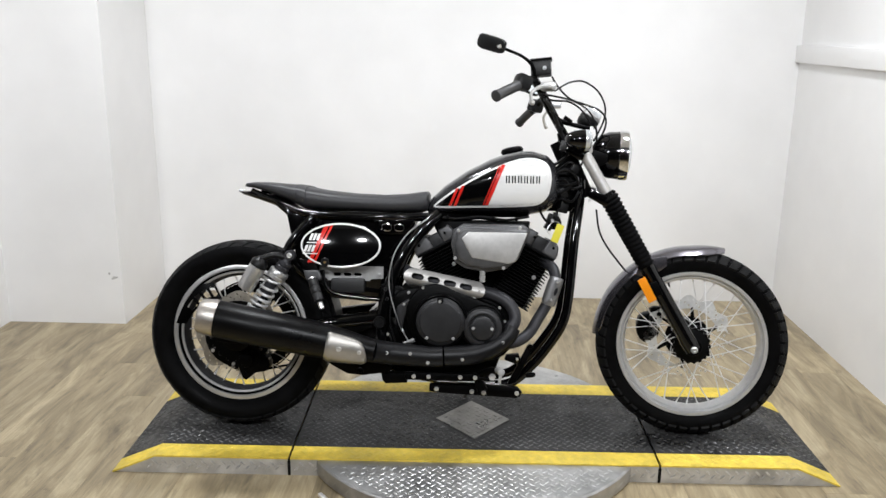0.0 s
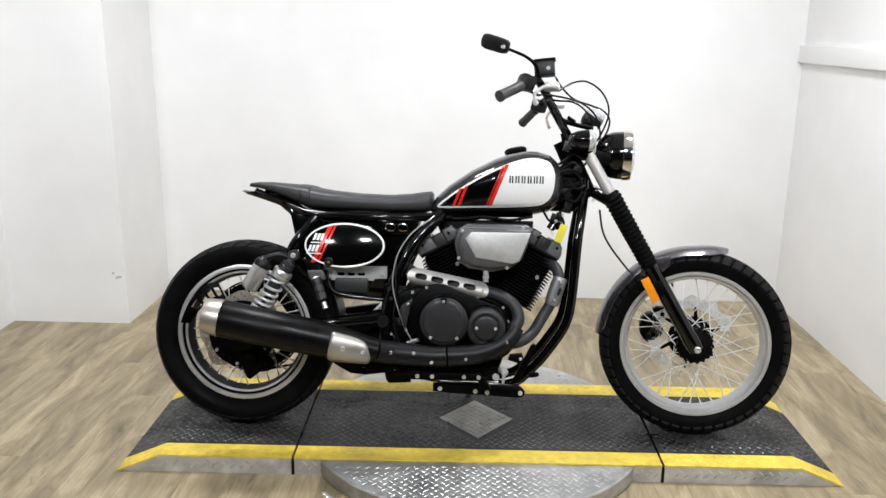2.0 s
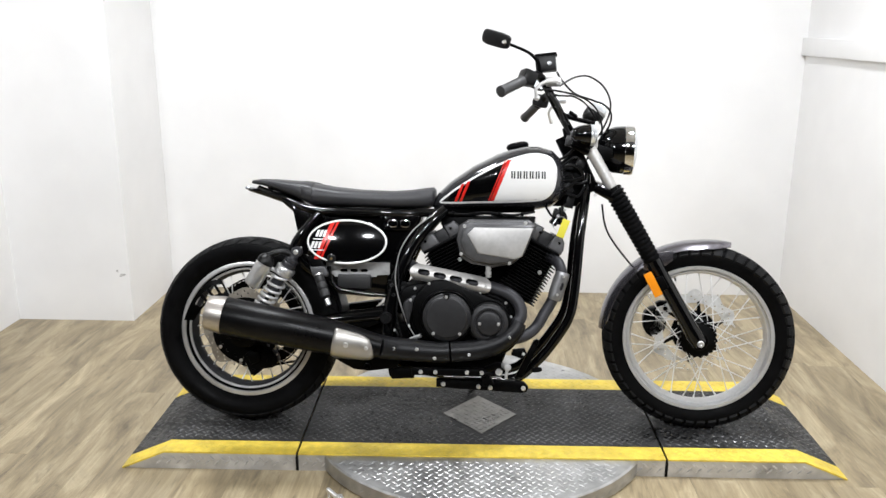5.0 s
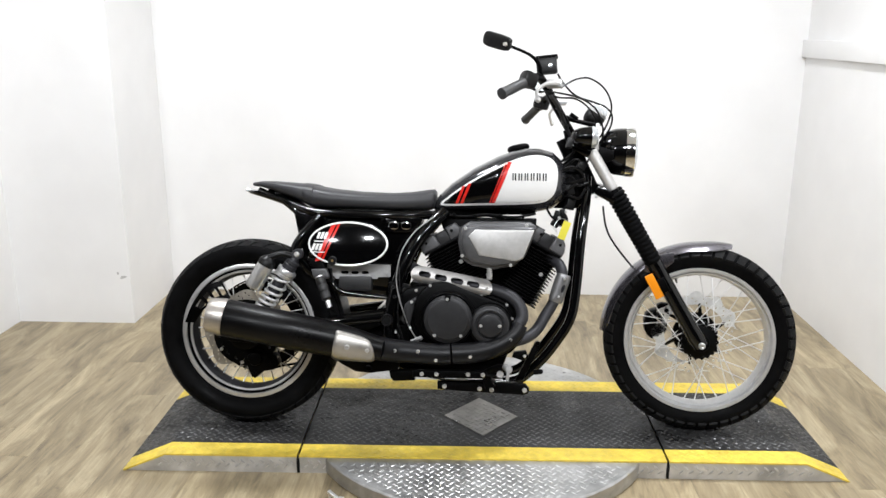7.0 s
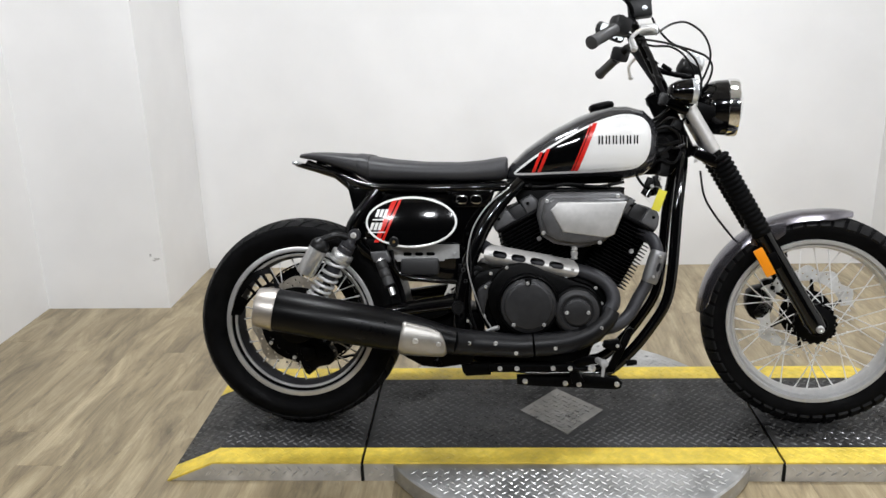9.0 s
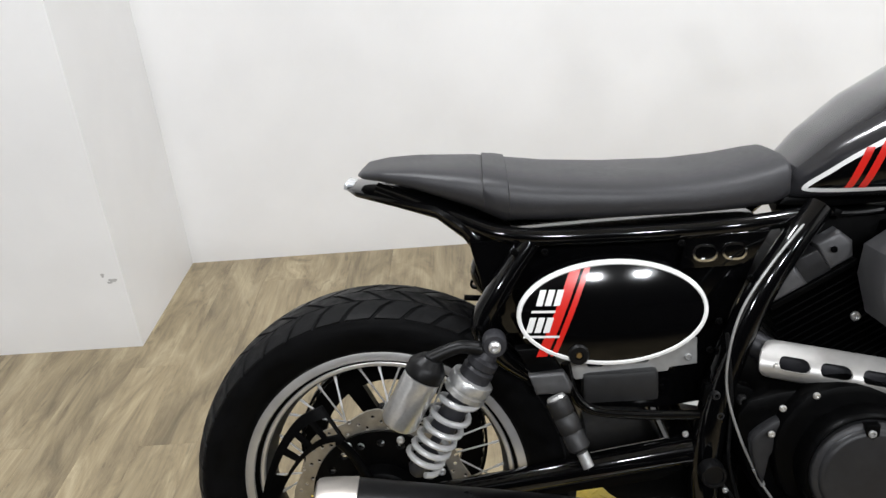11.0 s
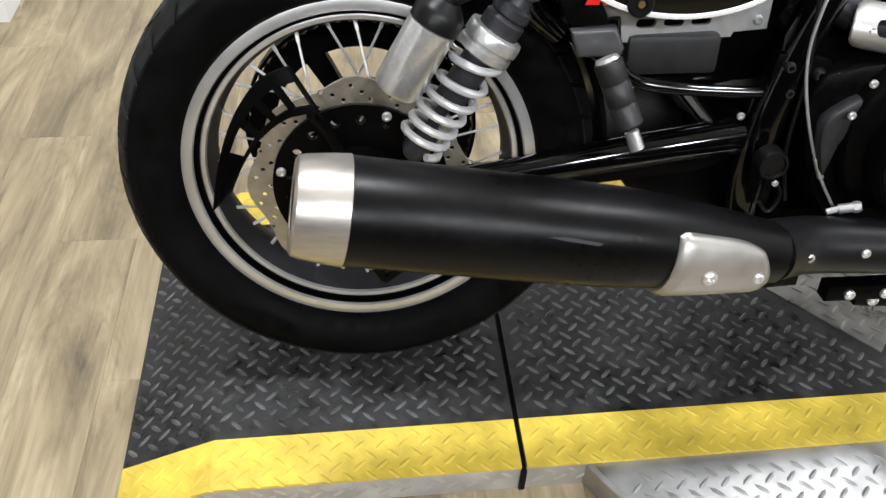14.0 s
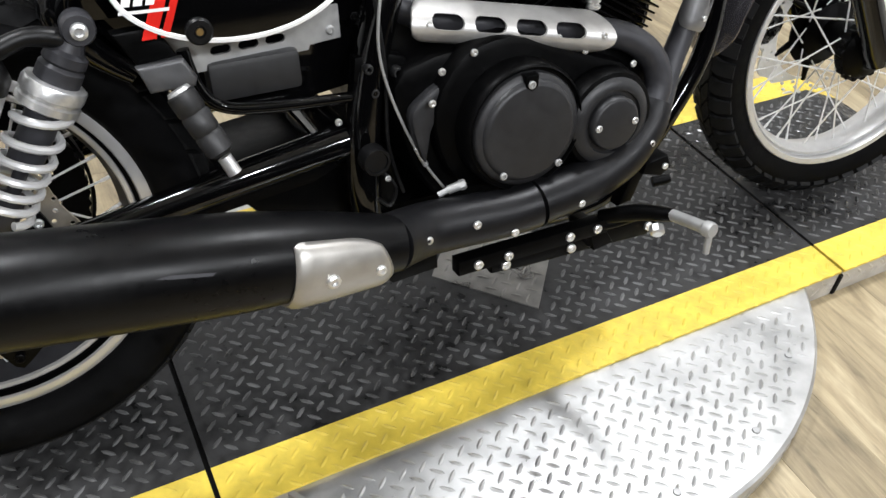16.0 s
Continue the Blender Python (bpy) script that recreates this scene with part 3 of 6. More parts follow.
def tyre_geo(R, rim_r, half, crown, blocks, block_h, rows):
    """A tyre round the lateral axis, with raised tread blocks."""
    prof = [(rim_r - 0.004, half * 0.62), (rim_r + 0.006, half * 0.80), (rim_r + 0.03, half * 0.97), ((R + rim_r) / 2 + 0.008, half), (R - crown * 0.55, half * 0.93), (R - crown * 0.22, half * 0.72), (R - crown * 0.05, half * 0.38), (R, 0.0)]
    full = prof + [(r, -a) for r, a in prof[-2::-1]]
    body = lathe(full + [(rim_r - 0.006, -half * 0.3), (rim_r - 0.006, half * 0.3)], (0, 0, 0), (0, 1, 0), 96, closed=True)
    vs, fs = [], []

    def surface(a):
        u = abs(a) / half
        return float(np.interp(u, [0, 0.38, 0.72, 0.93, 1.0], [R, R - crown * 0.05, R - crown * 0.22, R - crown * 0.55, (R + rim_r) / 2 + 0.008]))

    for k in range(blocks):
        for side in (-1, 1):
            for a0, a1, w, shift, skew in rows:
                t0 = 2 * math.pi * (k + shift + (0.25 if side > 0 else 0)) / blocks
                wid = 2 * math.pi / blocks * w
                o = len(vs)
                for lift, shrink in ((0.0, 1.0), (block_h, 0.95)):
                    for u, v in ((0, 0), (0.5, 0), (1, 0), (1, 1), (0.5, 1), (0, 1)):
                        a = half * (a0 + (a1 - a0) * (0.5 + (u - 0.5) * shrink))
                        t = t0 + wid * (v - 0.5) * shrink + skew * wid * (u - 0.5)
                        lean_out = max(0.0, a / half - 0.75) * 4
                        r = surface(a) + lift * (1 - 0.5 * lean_out) - 0.0006
                        vs.append((r * math.cos(t), side * (a + lift * 0.8 * lean_out), r * math.sin(t)))
                fs += [(o + i, o + (i + 1) % 6, o + 6 + (i + 1) % 6, o + 6 + i) for i in range(6)]
                fs += [(o + 6, o + 7, o + 10, o + 11), (o + 7, o + 8, o + 9, o + 10)]
    return body, (vs, fs)


def rim_geo(r, half, depth):
    """A stepped wheel rim round the lateral axis: an outer flange, a groove and an inner lip."""
    k = depth / 0.041
    p = [(r, half - 0.003), (r - 0.0005, half + 0.0025), (r - 0.003 * k, half + 0.004), (r - 0.0165 * k, half + 0.003), (r - 0.0180 * k, half + 0.001), (r - 0.0190 * k, half - 0.013), (r - 0.0245 * k, half - 0.014), (r - 0.0252 * k, half - 0.0095), (r - 0.0270 * k, half - 0.0085), (r - 0.0320 * k, half - 0.0095), (r - 0.0335 * k, half - 0.013), (r - depth, half * 0.3), (r - depth - 0.002, 0.0)]
    outer = [(r - 0.008, 0.0), (r - 0.006, half * 0.6)]
    inner = p + [(a, -b) for a, b in p[-2::-1]] + [(a, -b) for a, b in outer[::-1]] + [outer[1]]
    return lathe(inner, (0, 0, 0), (0, 1, 0), 96, closed=True)


def groove_geo(r, half):
    """The black floor of the groove on the outer side of a rim."""
    return lathe([(r - 0.0183, -half + 0.001), (r - 0.0195, -half + 0.0115), (r - 0.0240, -half + 0.0123), (r - 0.0248, -half + 0.0095), (r - 0.0246, -half + 0.0135), (r - 0.0188, -half + 0.0132)], (0, 0, 0), (0, 1, 0), 96, closed=True)


def wave_disc(r0, r1, lat, petals, amp, holes, thick=0.005):
    n = petals * 8
    outer = [((r1 + amp * math.cos(petals * t)) * math.cos(t), (r1 + amp * math.cos(petals * t)) * math.sin(t)) for t in (2 * math.pi * i / n for i in range(n))]
    hl = [[(r0 * math.cos(2 * math.pi * i / 48), r0 * math.sin(2 * math.pi * i / 48)) for i in range(48)]]
    for k in range(holes):
        for row, rr in enumerate((r0 + (r1 - r0) * 0.28, r0 + (r1 - r0) * 0.55, r0 + (r1 - r0) * 0.8)):
            t = 2 * math.pi * (k + row / 3.0) / holes
            hl.append([(rr * math.cos(t) + 0.0034 * math.cos(2 * math.pi * i / 8), rr * math.sin(t) + 0.0034 * math.sin(2 * math.pi * i / 8)) for i in range(8)])
    return holed_plate(outer, hl, thick, lambda x, h: lat)


def wheel(name, c, m, tyre, rim, hub, spokes, label, rim_paint):
    at = (m if m is not None else Matrix.Identity(4)) @ Matrix.Translation(c)
    hb = part(name, lathe(hub, (0, 0, 0), (0, 1, 0), 32), SATIN, bike, label, m=at)
    part("tyre", tyre[0], RUBBER, hb, "black block-tread rubber tyre")
    tagged(part("tread", tyre[1], TREAD, hb, "raised rubber tread blocks"), kind="stuff")
    part("rim", rim, rim_paint, hb, "polished aluminium rim")
    r_rim, r_hub, half, count = spokes
    for k in range(count):
        side = 1 if k % 2 else -1
        lead = 1 if (k // 2) % 2 else -1
        t = 2 * math.pi * k / count
        th = t + lead * radians(44)
        p = (r_hub * math.cos(th), side * half, r_hub * math.sin(th))
        q = (r_rim * math.cos(t), side * 0.004, r_rim * math.sin(t))
        d = (Vector(q) - Vector(p)).normalized()
        nip = Vector(q) - d * 0.015
        part("spoke", geo_join(tube([p, q], 0.0018, 6, 1), tube([nip, q], 0.0027, 6, 1)), SPOKE, hb)
    return hb


front_wheel = wheel("front_wheel", AX_F, STEER, tyre_geo(0.3225, 0.2535, 0.051, 0.030, 50, 0.0078, ((0.44, 1.0, 0.74, 0.0, 0.35), (0.015, 0.41, 0.88, 0.5, -0.6))), rim_geo(0.2575, 0.040, 0.030),
                    [(0.012, -0.085), (0.03, -0.083), (0.036, -0.075), (0.050, -0.070), (0.060, -0.058), (0.060, -0.042), (0.036, -0.034), (0.034, 0.034), (0.06, 0.045), (0.06, 0.055), (0.03, 0.065), (0.012, 0.08)], (0.2285, 0.064, 0.045, 36), "wire-spoked front wheel with black hub", RIM_SATIN)
part("brake_disc", wave_disc(0.108, 0.149, 0.073, 12, 0.0085, 20), DISC_BRIGHT, front_wheel, "drilled wavy steel brake disc")
hub_plate = part("disc_carrier", lathe([(0.030, 0.062), (0.078, 0.064), (0.080, 0.067), (0.078, 0.070), (0.030, 0.071)], (0, 0, 0), (0, 1, 0), 40, closed=True), SATIN, front_wheel, "black disc carrier")
for k in range(6):
    a = 2 * math.pi * (k + 0.3) / 6
    part("carrier_arm", tube([(0.074 * math.cos(a), 0.067, 0.074 * math.sin(a)), (0.113 * math.cos(a + 0.10), 0.070, 0.113 * math.sin(a + 0.10))], [0.0075, 0.0045], 8, 1), SATIN, hub_plate)
gear = [((0.062 + 0.0026 * math.copysign(min(1, abs(2 * math.cos(18 * t))), math.cos(18 * t))) * math.cos(t), (0.062 + 0.0026 * math.copysign(min(1, abs(2 * math.cos(18 * t))), math.cos(18 * t))) * math.sin(t)) for t in (2 * math.pi * i / 144 for i in range(144))]
flange = part("hub_flange", prism(gear, -0.046, -0.062, 0.002, 1), SATIN, front_wheel, "black scalloped hub flange")
for k in range(9):
    a = 2 * math.pi * k / 9
    bolt((0.053 * math.cos(a), -0.062, 0.053 * math.sin(a)), 0.0032, flange, SATIN if k % 3 else STEEL)
part("valve_stem", tube([(-0.085, 0, 0.214), (-0.078, 0, 0.196)], 0.003, 8, 1), PLASTIC, front_wheel)

rear_wheel = wheel("rear_wheel", AX_R, None, tyre_geo(0.3245, 0.2420, 0.084, 0.040, 40, 0.0040, ((0.46, 0.90, 0.86, 0.0, 0.75), (0.0, 0.45, 0.86, 0.35, -0.8))), rim_geo(0.2430, 0.052, 0.041),
                   [(0.02, -0.12), (0.050, -0.12), (0.056, -0.116), (0.060, -0.085), (0.052, -0.08), (0.05, -0.07), (0.045, 0.07), (0.07, 0.075), (0.07, 0.10), (0.02, 0.11)], (0.200, 0.05, 0.06, 32), "wire-spoked rear wheel with black hub", RIM)
# Dark reflections of the tyre sides, put into the colour of the rim bed.
BED = [(0.2086, 0.0385), (0.2012, 0.0160), (0.1992, 0.0)]
part("rim_bed", lathe(BED + [(r, -a) for r, a in BED[1::-1]] + [(r + 0.0006, -a) for r, a in BED] + [(r + 0.0006, a) for r, a in BED[1::-1]], (0, 0, 0), (0, 1, 0), 96, closed=True), PIPE, rear_wheel, "rim bed coloured dark for its dark reflections")
part("rim_groove", groove_geo(0.2430, 0.052), SATIN, rear_wheel, "black groove in the rim")
part("brake_disc", wave_disc(0.112, 0.146, -0.078, 8, 0.006, 22), DISC, rear_wheel, "drilled wavy steel brake disc")
pulley_holes = []
for k in range(6):
    a0 = 2 * math.pi * k / 6
    pulley_holes.append([(r * math.cos(a), r * math.sin(a)) for r, a in [(0.128, a0 + 0.10 + 0.8 * i / 8) for i in range(9)] + [(0.075, a0 + 0.85 - 0.7 * i / 6) for i in range(7)]])
part("drive_pulley", holed_plate([((0.166 + 0.002 * (-1) ** i) * math.cos(2 * math.pi * i / 120), (0.166 + 0.002 * (-1) ** i) * math.sin(2 * math.pi * i / 120)) for i in range(120)], pulley_holes, 0.022, lambda x, h: 0.112), SATIN, rear_wheel, "black slotted belt pulley")
carrier = part("disc_carrier", holed_plate(ellipse(0, 0, 0.117, 0.117, 72), [ellipse(0.096 * math.cos(radians(a)), 0.096 * math.sin(radians(a)), 0.0065, 0.0065, 14) for a in range(8, 368, 20)] + [ellipse(0, 0, 0.05, 0.05, 32)], 0.010, lambda x, h: -0.080), SATIN, rear_wheel, "black drilled disc carrier")
for a, r in ((118, 0.107), (70, 0.107), (166, 0.107), (214, 0.107), (262, 0.107), (22, 0.107)):
    bolt((r * math.cos(radians(a)), -0.0905, r * math.sin(radians(a))), 0.0065, carrier)

part("drive_belt", geo_join(lathe([(0.169, 0.088), (0.174, 0.088), (0.174, 0.114), (0.169, 0.114)], (0, 0, 0), (0, 1, 0), 72, closed=True), rbox((0.27, 0.101, 0.143), (0.54, 0.026, 0.005), 0.001, (0, 6, 0)), rbox((0.27, 0.101, -0.115), (0.54, 0.026, 0.005), 0.001, (0, -12, 0))), RUBBER, rear_wheel, "black toothed drive belt")

# slotted guard beside the disc
G_OUT = curve_pts([(-0.858, -0.158, 0.512), (-0.892, -0.180, 0.504), (-0.920, -0.205, 0.474), (-0.938, -0.236, 0.432), (-0.947, -0.268, 0.384)], 6)
G_IN = curve_pts([(-0.826, -0.166, 0.456), (-0.862, -0.170, 0.452), (-0.893, -0.180, 0.434), (-0.918, -0.196, 0.406), (-0.935, -0.208, 0.374)], 6)


def guard_strip(k0, k1, u0, u1, thick=0.004):
    """The part of the guard between two stations and two shares of its width."""
    top = [[G_OUT[k].lerp(G_IN[k], u) for u in (u0, (u0 + u1) / 2, u1)] for k in range(k0, k1 + 1)]
    rings = []
    for a, m_, b in top:
        off = Vector((0.3, 0.75, 0.3)).normalized() * thick
        rings.append([a, m_, b, b + off, m_ + off, a + off])
    return loft(rings)


n_ = len(G_OUT) - 1
guard = part("slotted_guard", geo_join(guard_strip(0, n_, 0.0, 0.30), guard_strip(0, n_ - 6, 0.84, 1.0), guard_strip(n_ - 7, n_, 0.28, 1.0)), SATIN, bike, "black slotted plastic guard beside the brake disc")
for k in (0, 4, 8, 12):
    part("guard_rib", guard_strip(k, k + 1, 0.28, 0.86), SATIN, guard)
part("guard_arm", tube([G_IN[2], (-0.815, -0.150, 0.415), (-0.790, -0.150, 0.36)], [0.007, 0.008, 0.010], 10, 4), SATIN, guard)

# rear brake caliper and swingarm
cal = part("rear_caliper", geo_join(prism(rounded([(-0.795, 0.262), (-0.757, 0.285), (-0.690, 0.262), (-0.668, 0.222), (-0.685, 0.198), (-0.720, 0.192), (-0.752, 0.165), (-0.772, 0.190)], 2), -0.062, -0.122, 0.006), prism(rounded([(-0.775, 0.250), (-0.735, 0.262), (-0.725, 0.228), (-0.755, 0.212)], 3), -0.115, -0.136, 0.005)), SATIN, bike, "black rear brake caliper")
for x, h in ((-0.700, 0.225), (-0.752, 0.188)):
    bolt((x, -0.125, h), 0.007, cal, SATIN)
arm = part("swingarm", geo_join(tube([(-0.27, -0.15, 0.405), (-0.42, -0.152, 0.385), (-0.60, -0.150, 0.355), (-0.80, -0.148, 0.327)], [0.024, 0.023, 0.02, 0.022], 14, 5), tube([(-0.27, 0.15, 0.405), (-0.60, 0.150, 0.355), (-0.80, 0.148, 0.327)], 0.022, 12, 5), tube([(-0.30, -0.15, 0.40), (-0.30, 0.15, 0.40)], 0.03, 12, 1)), GLOSS, bike, "gloss black tubular swingarm")
part("swingarm_bracket", prism([(-0.30, 0.372), (-0.33, 0.39), (-0.53, 0.345), (-0.53, 0.335), (-0.34, 0.355)], -0.142, -0.158, 0.003), SATIN, arm)
part("pivot_cap", lathe([(0.0195, 0), (0.0195, 0.018), (0.018, 0.023), (0.0150, 0.023), (0.0140, 0.020), (0, 0.020)], (-0.273, -0.205, 0.397), (0, -1, 0), 24), PLASTIC, bike, "round black pivot cap")
part("axle_block", rbox((-0.785, -0.15, 0.327), (0.11, 0.03, 0.05), 0.006, (0, 5, 0)), SATIN, arm)

# rear shock absorber
S_A, S_B = Vector((-0.583, -0.19, 0.614)), Vector((-0.722, -0.185, 0.398))
sd = (S_B - S_A).normalized()
shock = part("shock_absorber", lathe([(0.006, 0.01), (0.013, 0.012), (0.017, 0.026), (0.023, 0.030), (0.0235, 0.040), (0.021, 0.043), (0.0245, 0.047), (0.0245, 0.064), (0.0195, 0.070), (0.0195, 0.162), (0.016, 0.168), (0.008, 0.170), (0.008, 0.20), (0.016, 0.204), (0.017, 0.240), (0.010, 0.250), (0.0, 0.251)], S_A, sd, 20), PIPE, bike, "piggyback rear shock absorber with pale spring")
part("eye_bushing", lathe([(0.016, -0.016), (0.018, -0.012), (0.018, 0.012), (0.016, 0.016)], S_A, (0, 1, 0), 20), PIPE, shock, "dark grey shock eye")
part("eye_bolt", geo_join(lathe([(0.009, 0.016), (0.0088, 0.022), (0.005, 0.024), (0.004, 0.019), (0, 0.019)], S_A, (0, -1, 0), 14)), STEEL, shock, "bright steel eye bolt")
u1, u2 = sd.cross(Vector((0, 1, 0))).normalized(), None
u2 = sd.cross(u1)
coil = [S_A + sd * (0.092 + 0.138 * (i / 96) ** 0.72) + 0.0275 * (math.cos(2 * math.pi * 6.2 * i / 96) * u1 + math.sin(2 * math.pi * 6.2 * i / 96) * u2) for i in range(97)]
part("spring", tube(coil, 0.0050, 8, 1), SPRING, shock, "pale grey coil spring")
part("preload_collar", lathe([(0.022, 0.062), (0.033, 0.064), (0.0345, 0.067), (0.0345, 0.078), (0.031, 0.080), (0.031, 0.083), (0.034, 0.085), (0.034, 0.093), (0.025, 0.097)], S_A, sd, 12), STEEL, shock, "notched aluminium collar")
R_A = Vector((-0.680, -0.205, 0.594))
rdv = (Vector((-0.736, -0.205, 0.497)) - R_A).normalized()
res = part("reservoir", lathe([(0.026, 0.022), (0.0285, 0.024), (0.0285, 0.104), (0.024, 0.110), (0.0, 0.111)], R_A, rdv, 24), STEEL, shock, "brushed aluminium gas reservoir")
part("reservoir_cap", lathe([(0.0, -0.012), (0.016, -0.010), (0.025, 0.0), (0.0292, 0.006), (0.0292, 0.022), (0.025, 0.0235)], R_A, rdv, 24), PLASTIC, res, "black reservoir cap")
part("reservoir_bridge", tube([R_A + Vector((0.0, 0.0, 0.006)), R_A + Vector((0.045, 0.006, 0.020)), S_A + Vector((-0.018, 0, -0.01))], [0.011, 0.010, 0.012], 10, 4), PLASTIC, shock, "black hose bridge")

# exhaust
M_A, M_B = Vector((-0.851, -0.322, 0.421)), Vector((-0.280, -0.288, 0.311))
md = (M_B - M_A).normalized()
ML = (M_B - M_A).length
muff = part("muffler", lathe([(0.0595, 0.057), (0.061, 0.060), (0.061, 0.30), (0.0595, 0.38), (0.0555, ML - 0.15), (0.0505, ML - 0.10), (0.0435, ML - 0.045), (0.0375, ML)], M_A, md, 48), MATTE, bike, "matt black tapered muffler")
part("end_cap", lathe([(0.0, 0.04), (0.030, 0.04), (0.032, 0.004), (0.036, 0.0), (0.050, 0.0), (0.0545, 0.003), (0.057, 0.012), (0.0605, 0.038), (0.0622, 0.058), (0.0595, 0.0595)], M_A, md, 48), ENDCAP, muff, "brushed aluminium end cap")
part("tail_pipe_bore", lathe([(0.029, 0.001), (0.029, 0.05), (0.0, 0.05)], M_A, md, 32), SATIN, muff)
mu_ = Vector((0, -1, 0))
mu_ = (mu_ - md * mu_.dot(md)).normalized()
mw = md.cross(mu_)
UPWARD = 1 if mw.z > 0 else -1


def muffler_radius(al):
    return float(np.interp(al, [ML - 0.19, ML - 0.15, ML - 0.10, ML - 0.045, ML], [0.0575, 0.0555, 0.0505, 0.0435, 0.0375]))


NS, NJ = 20, 24
shield_rings = []
for i in range(NS + 1):
    s = i / NS
    round_off = 1 - min(1, s * 12)
    taper = max(0.0, s - 0.60) / 0.40
    hi = 44 - 5 * round_off ** 2 - 13 * taper ** 2.2
    lo = -96 + 6 * round_off ** 2 + 10 * taper ** 2.2
    ring = []
    for j in range(NJ + 1):
        u = j / NJ
        a = radians(lo + (hi - lo) * u) * UPWARD
        al = ML - 0.157 + (0.115 + 0.020 * (1 - u)) * s + 0.012 * s * (1 - (2 * u - 1) ** 2)
        roll = max(0.0, 1 - min(s, 1 - s) * NS / 2.2, 1 - min(u, 1 - u) * NJ / 2.4)
        ring.append(M_A + md * al + (muffler_radius(al) + 0.0095 - 0.0060 * roll ** 2) * (math.cos(a) * mu_ + math.sin(a) * mw))
    shield_rings.append(ring)
sv = [p for ring in shield_rings for p in ring]
row = NJ + 1
sf = [(i * row + j, i * row + j + 1, (i + 1) * row + j + 1, (i + 1) * row + j) for i in range(NS) for j in range(NJ)]
back = [p - (p - (M_A + md * (p - M_A).dot(md))).normalized() * 0.003 for p in sv]
nv = len(sv)
rimloop = list(range(NJ)) + [NJ + row * i for i in range(NS)] + [NS * row + NJ - j for j in range(NJ)] + [row * (NS - i) for i in range(NS)]
sf2 = sf + [tuple(i + nv for i in q[::-1]) for q in sf] + [(rimloop[i], rimloop[(i + 1) % len(rimloop)], rimloop[(i + 1) % len(rimloop)] + nv, rimloop[i] + nv) for i in range(len(rimloop))]
clip = part("muffler_shield", (sv + back, sf2), CLAMPED, muff, "tarnished aluminium muffler clamp shield", angle=60)
for al, r in ((ML - 0.112, 0.0090), (ML - 0.046, 0.0072)):
    ca = radians(-5) * UPWARD
    out = math.cos(ca) * mu_ + math.sin(ca) * mw
    bolt(M_A + md * al + out * (muffler_radius(al) + 0.0088), r, clip, STEEL, tuple(out))
scuff_at = [M_A + md * (0.27 + 0.004 * k) + (0.0615) * (math.cos(radians(a)) * mu_ + math.sin(radians(a)) * mw * UPWARD) for k, a in ((0, 24), (4, 26), (9, 25), (16, 23), (15, 20), (9, 21), (4, 22))]
part("scuff_mark", ([tuple(p) for p in scuff_at], [tuple(range(len(scuff_at)))]), PIPE, muff, "small pale scuff mark")
P0 = M_B - md * 0.01
pipe_low = part("lower_heat_shield", tube([P0, (-0.255, -0.268, 0.304), (-0.21, -0.256, 0.298), (-0.10, -0.258, 0.292), (-0.055, -0.258, 0.294)], [0.039, 0.038, 0.037, 0.035, 0.035], 24, 6), SHIELD, bike, "matt black exhaust heat shield")
pipe_front = part("front_heat_shield", tube([(-0.051, -0.258, 0.294), (0.04, -0.250, 0.302), (0.108, -0.244, 0.324), (0.156, -0.234, 0.360), (0.176, -0.226, 0.392)], [0.0345, 0.034, 0.033, 0.030, 0.025], 24, 6), SHIELD, bike, "matt black curved heat shield")
for c in ((-0.238, -0.2985, 0.308), (-0.162, -0.2905, 0.306), (-0.103, -0.2900, 0.277)):
    bolt(c, 0.006, pipe_low)
for c in ((0.010, -0.285, 0.290), (0.142, -0.266, 0.346)):
    bolt(c, 0.0055, pipe_front)
part("pipe_bracket", prism([(0.155, 0.300), (0.196, 0.306), (0.204, 0.284), (0.186, 0.272), (0.150, 0.284)], -0.215, -0.246, 0.003), SATIN, pipe_front, "black pipe bracket")
bolt((0.191, -0.246, 0.289), 0.0052, pipe_front)
part("rear_header_pipe", tube([(0.150, -0.23, 0.37), (0.181, -0.222, 0.41), (0.172, -0.212, 0.455), (0.130, -0.200, 0.489), (0.05, -0.186, 0.510), (-0.06, -0.160, 0.527), (-0.15, -0.138, 0.545), (-0.20, -0.115, 0.57)], 0.0205, 20, 6), PIPE, bike, "dark grey rear exhaust header")
part("front_header_pipe", tube([(0.14, -0.22, 0.33), (0.195, -0.205, 0.343), (0.235, -0.172, 0.368), (0.264, -0.150, 0.412), (0.293, -0.140, 0.462), (0.320, -0.138, 0.540), (0.312, -0.11, 0.585), (0.280, -0.07, 0.605)], 0.0190, 20, 6), PIPE, bike, "dark grey front exhaust header")
hs_a, hs_b = (-0.194, 0.555), (0.077, 0.509)
tilt = math.atan2(hs_b[1] - hs_a[1], hs_b[0] - hs_a[0])
hx, hh = (hs_a[0] + hs_b[0]) / 2, (hs_a[1] + hs_b[1]) / 2
hs_out = slot(hx, hh, 0.280, 0.054, tilt, 10)


def hs_place(x, h):
    v = -(x - hx) * math.sin(tilt) + (h - hh) * math.cos(tilt)
    u = (x - hx) * math.cos(tilt) + (h - hh) * math.sin(tilt)
    return -0.184 - 0.22 * u - 0.027 * (1 - (v / 0.027) ** 2) + 0.30 * v


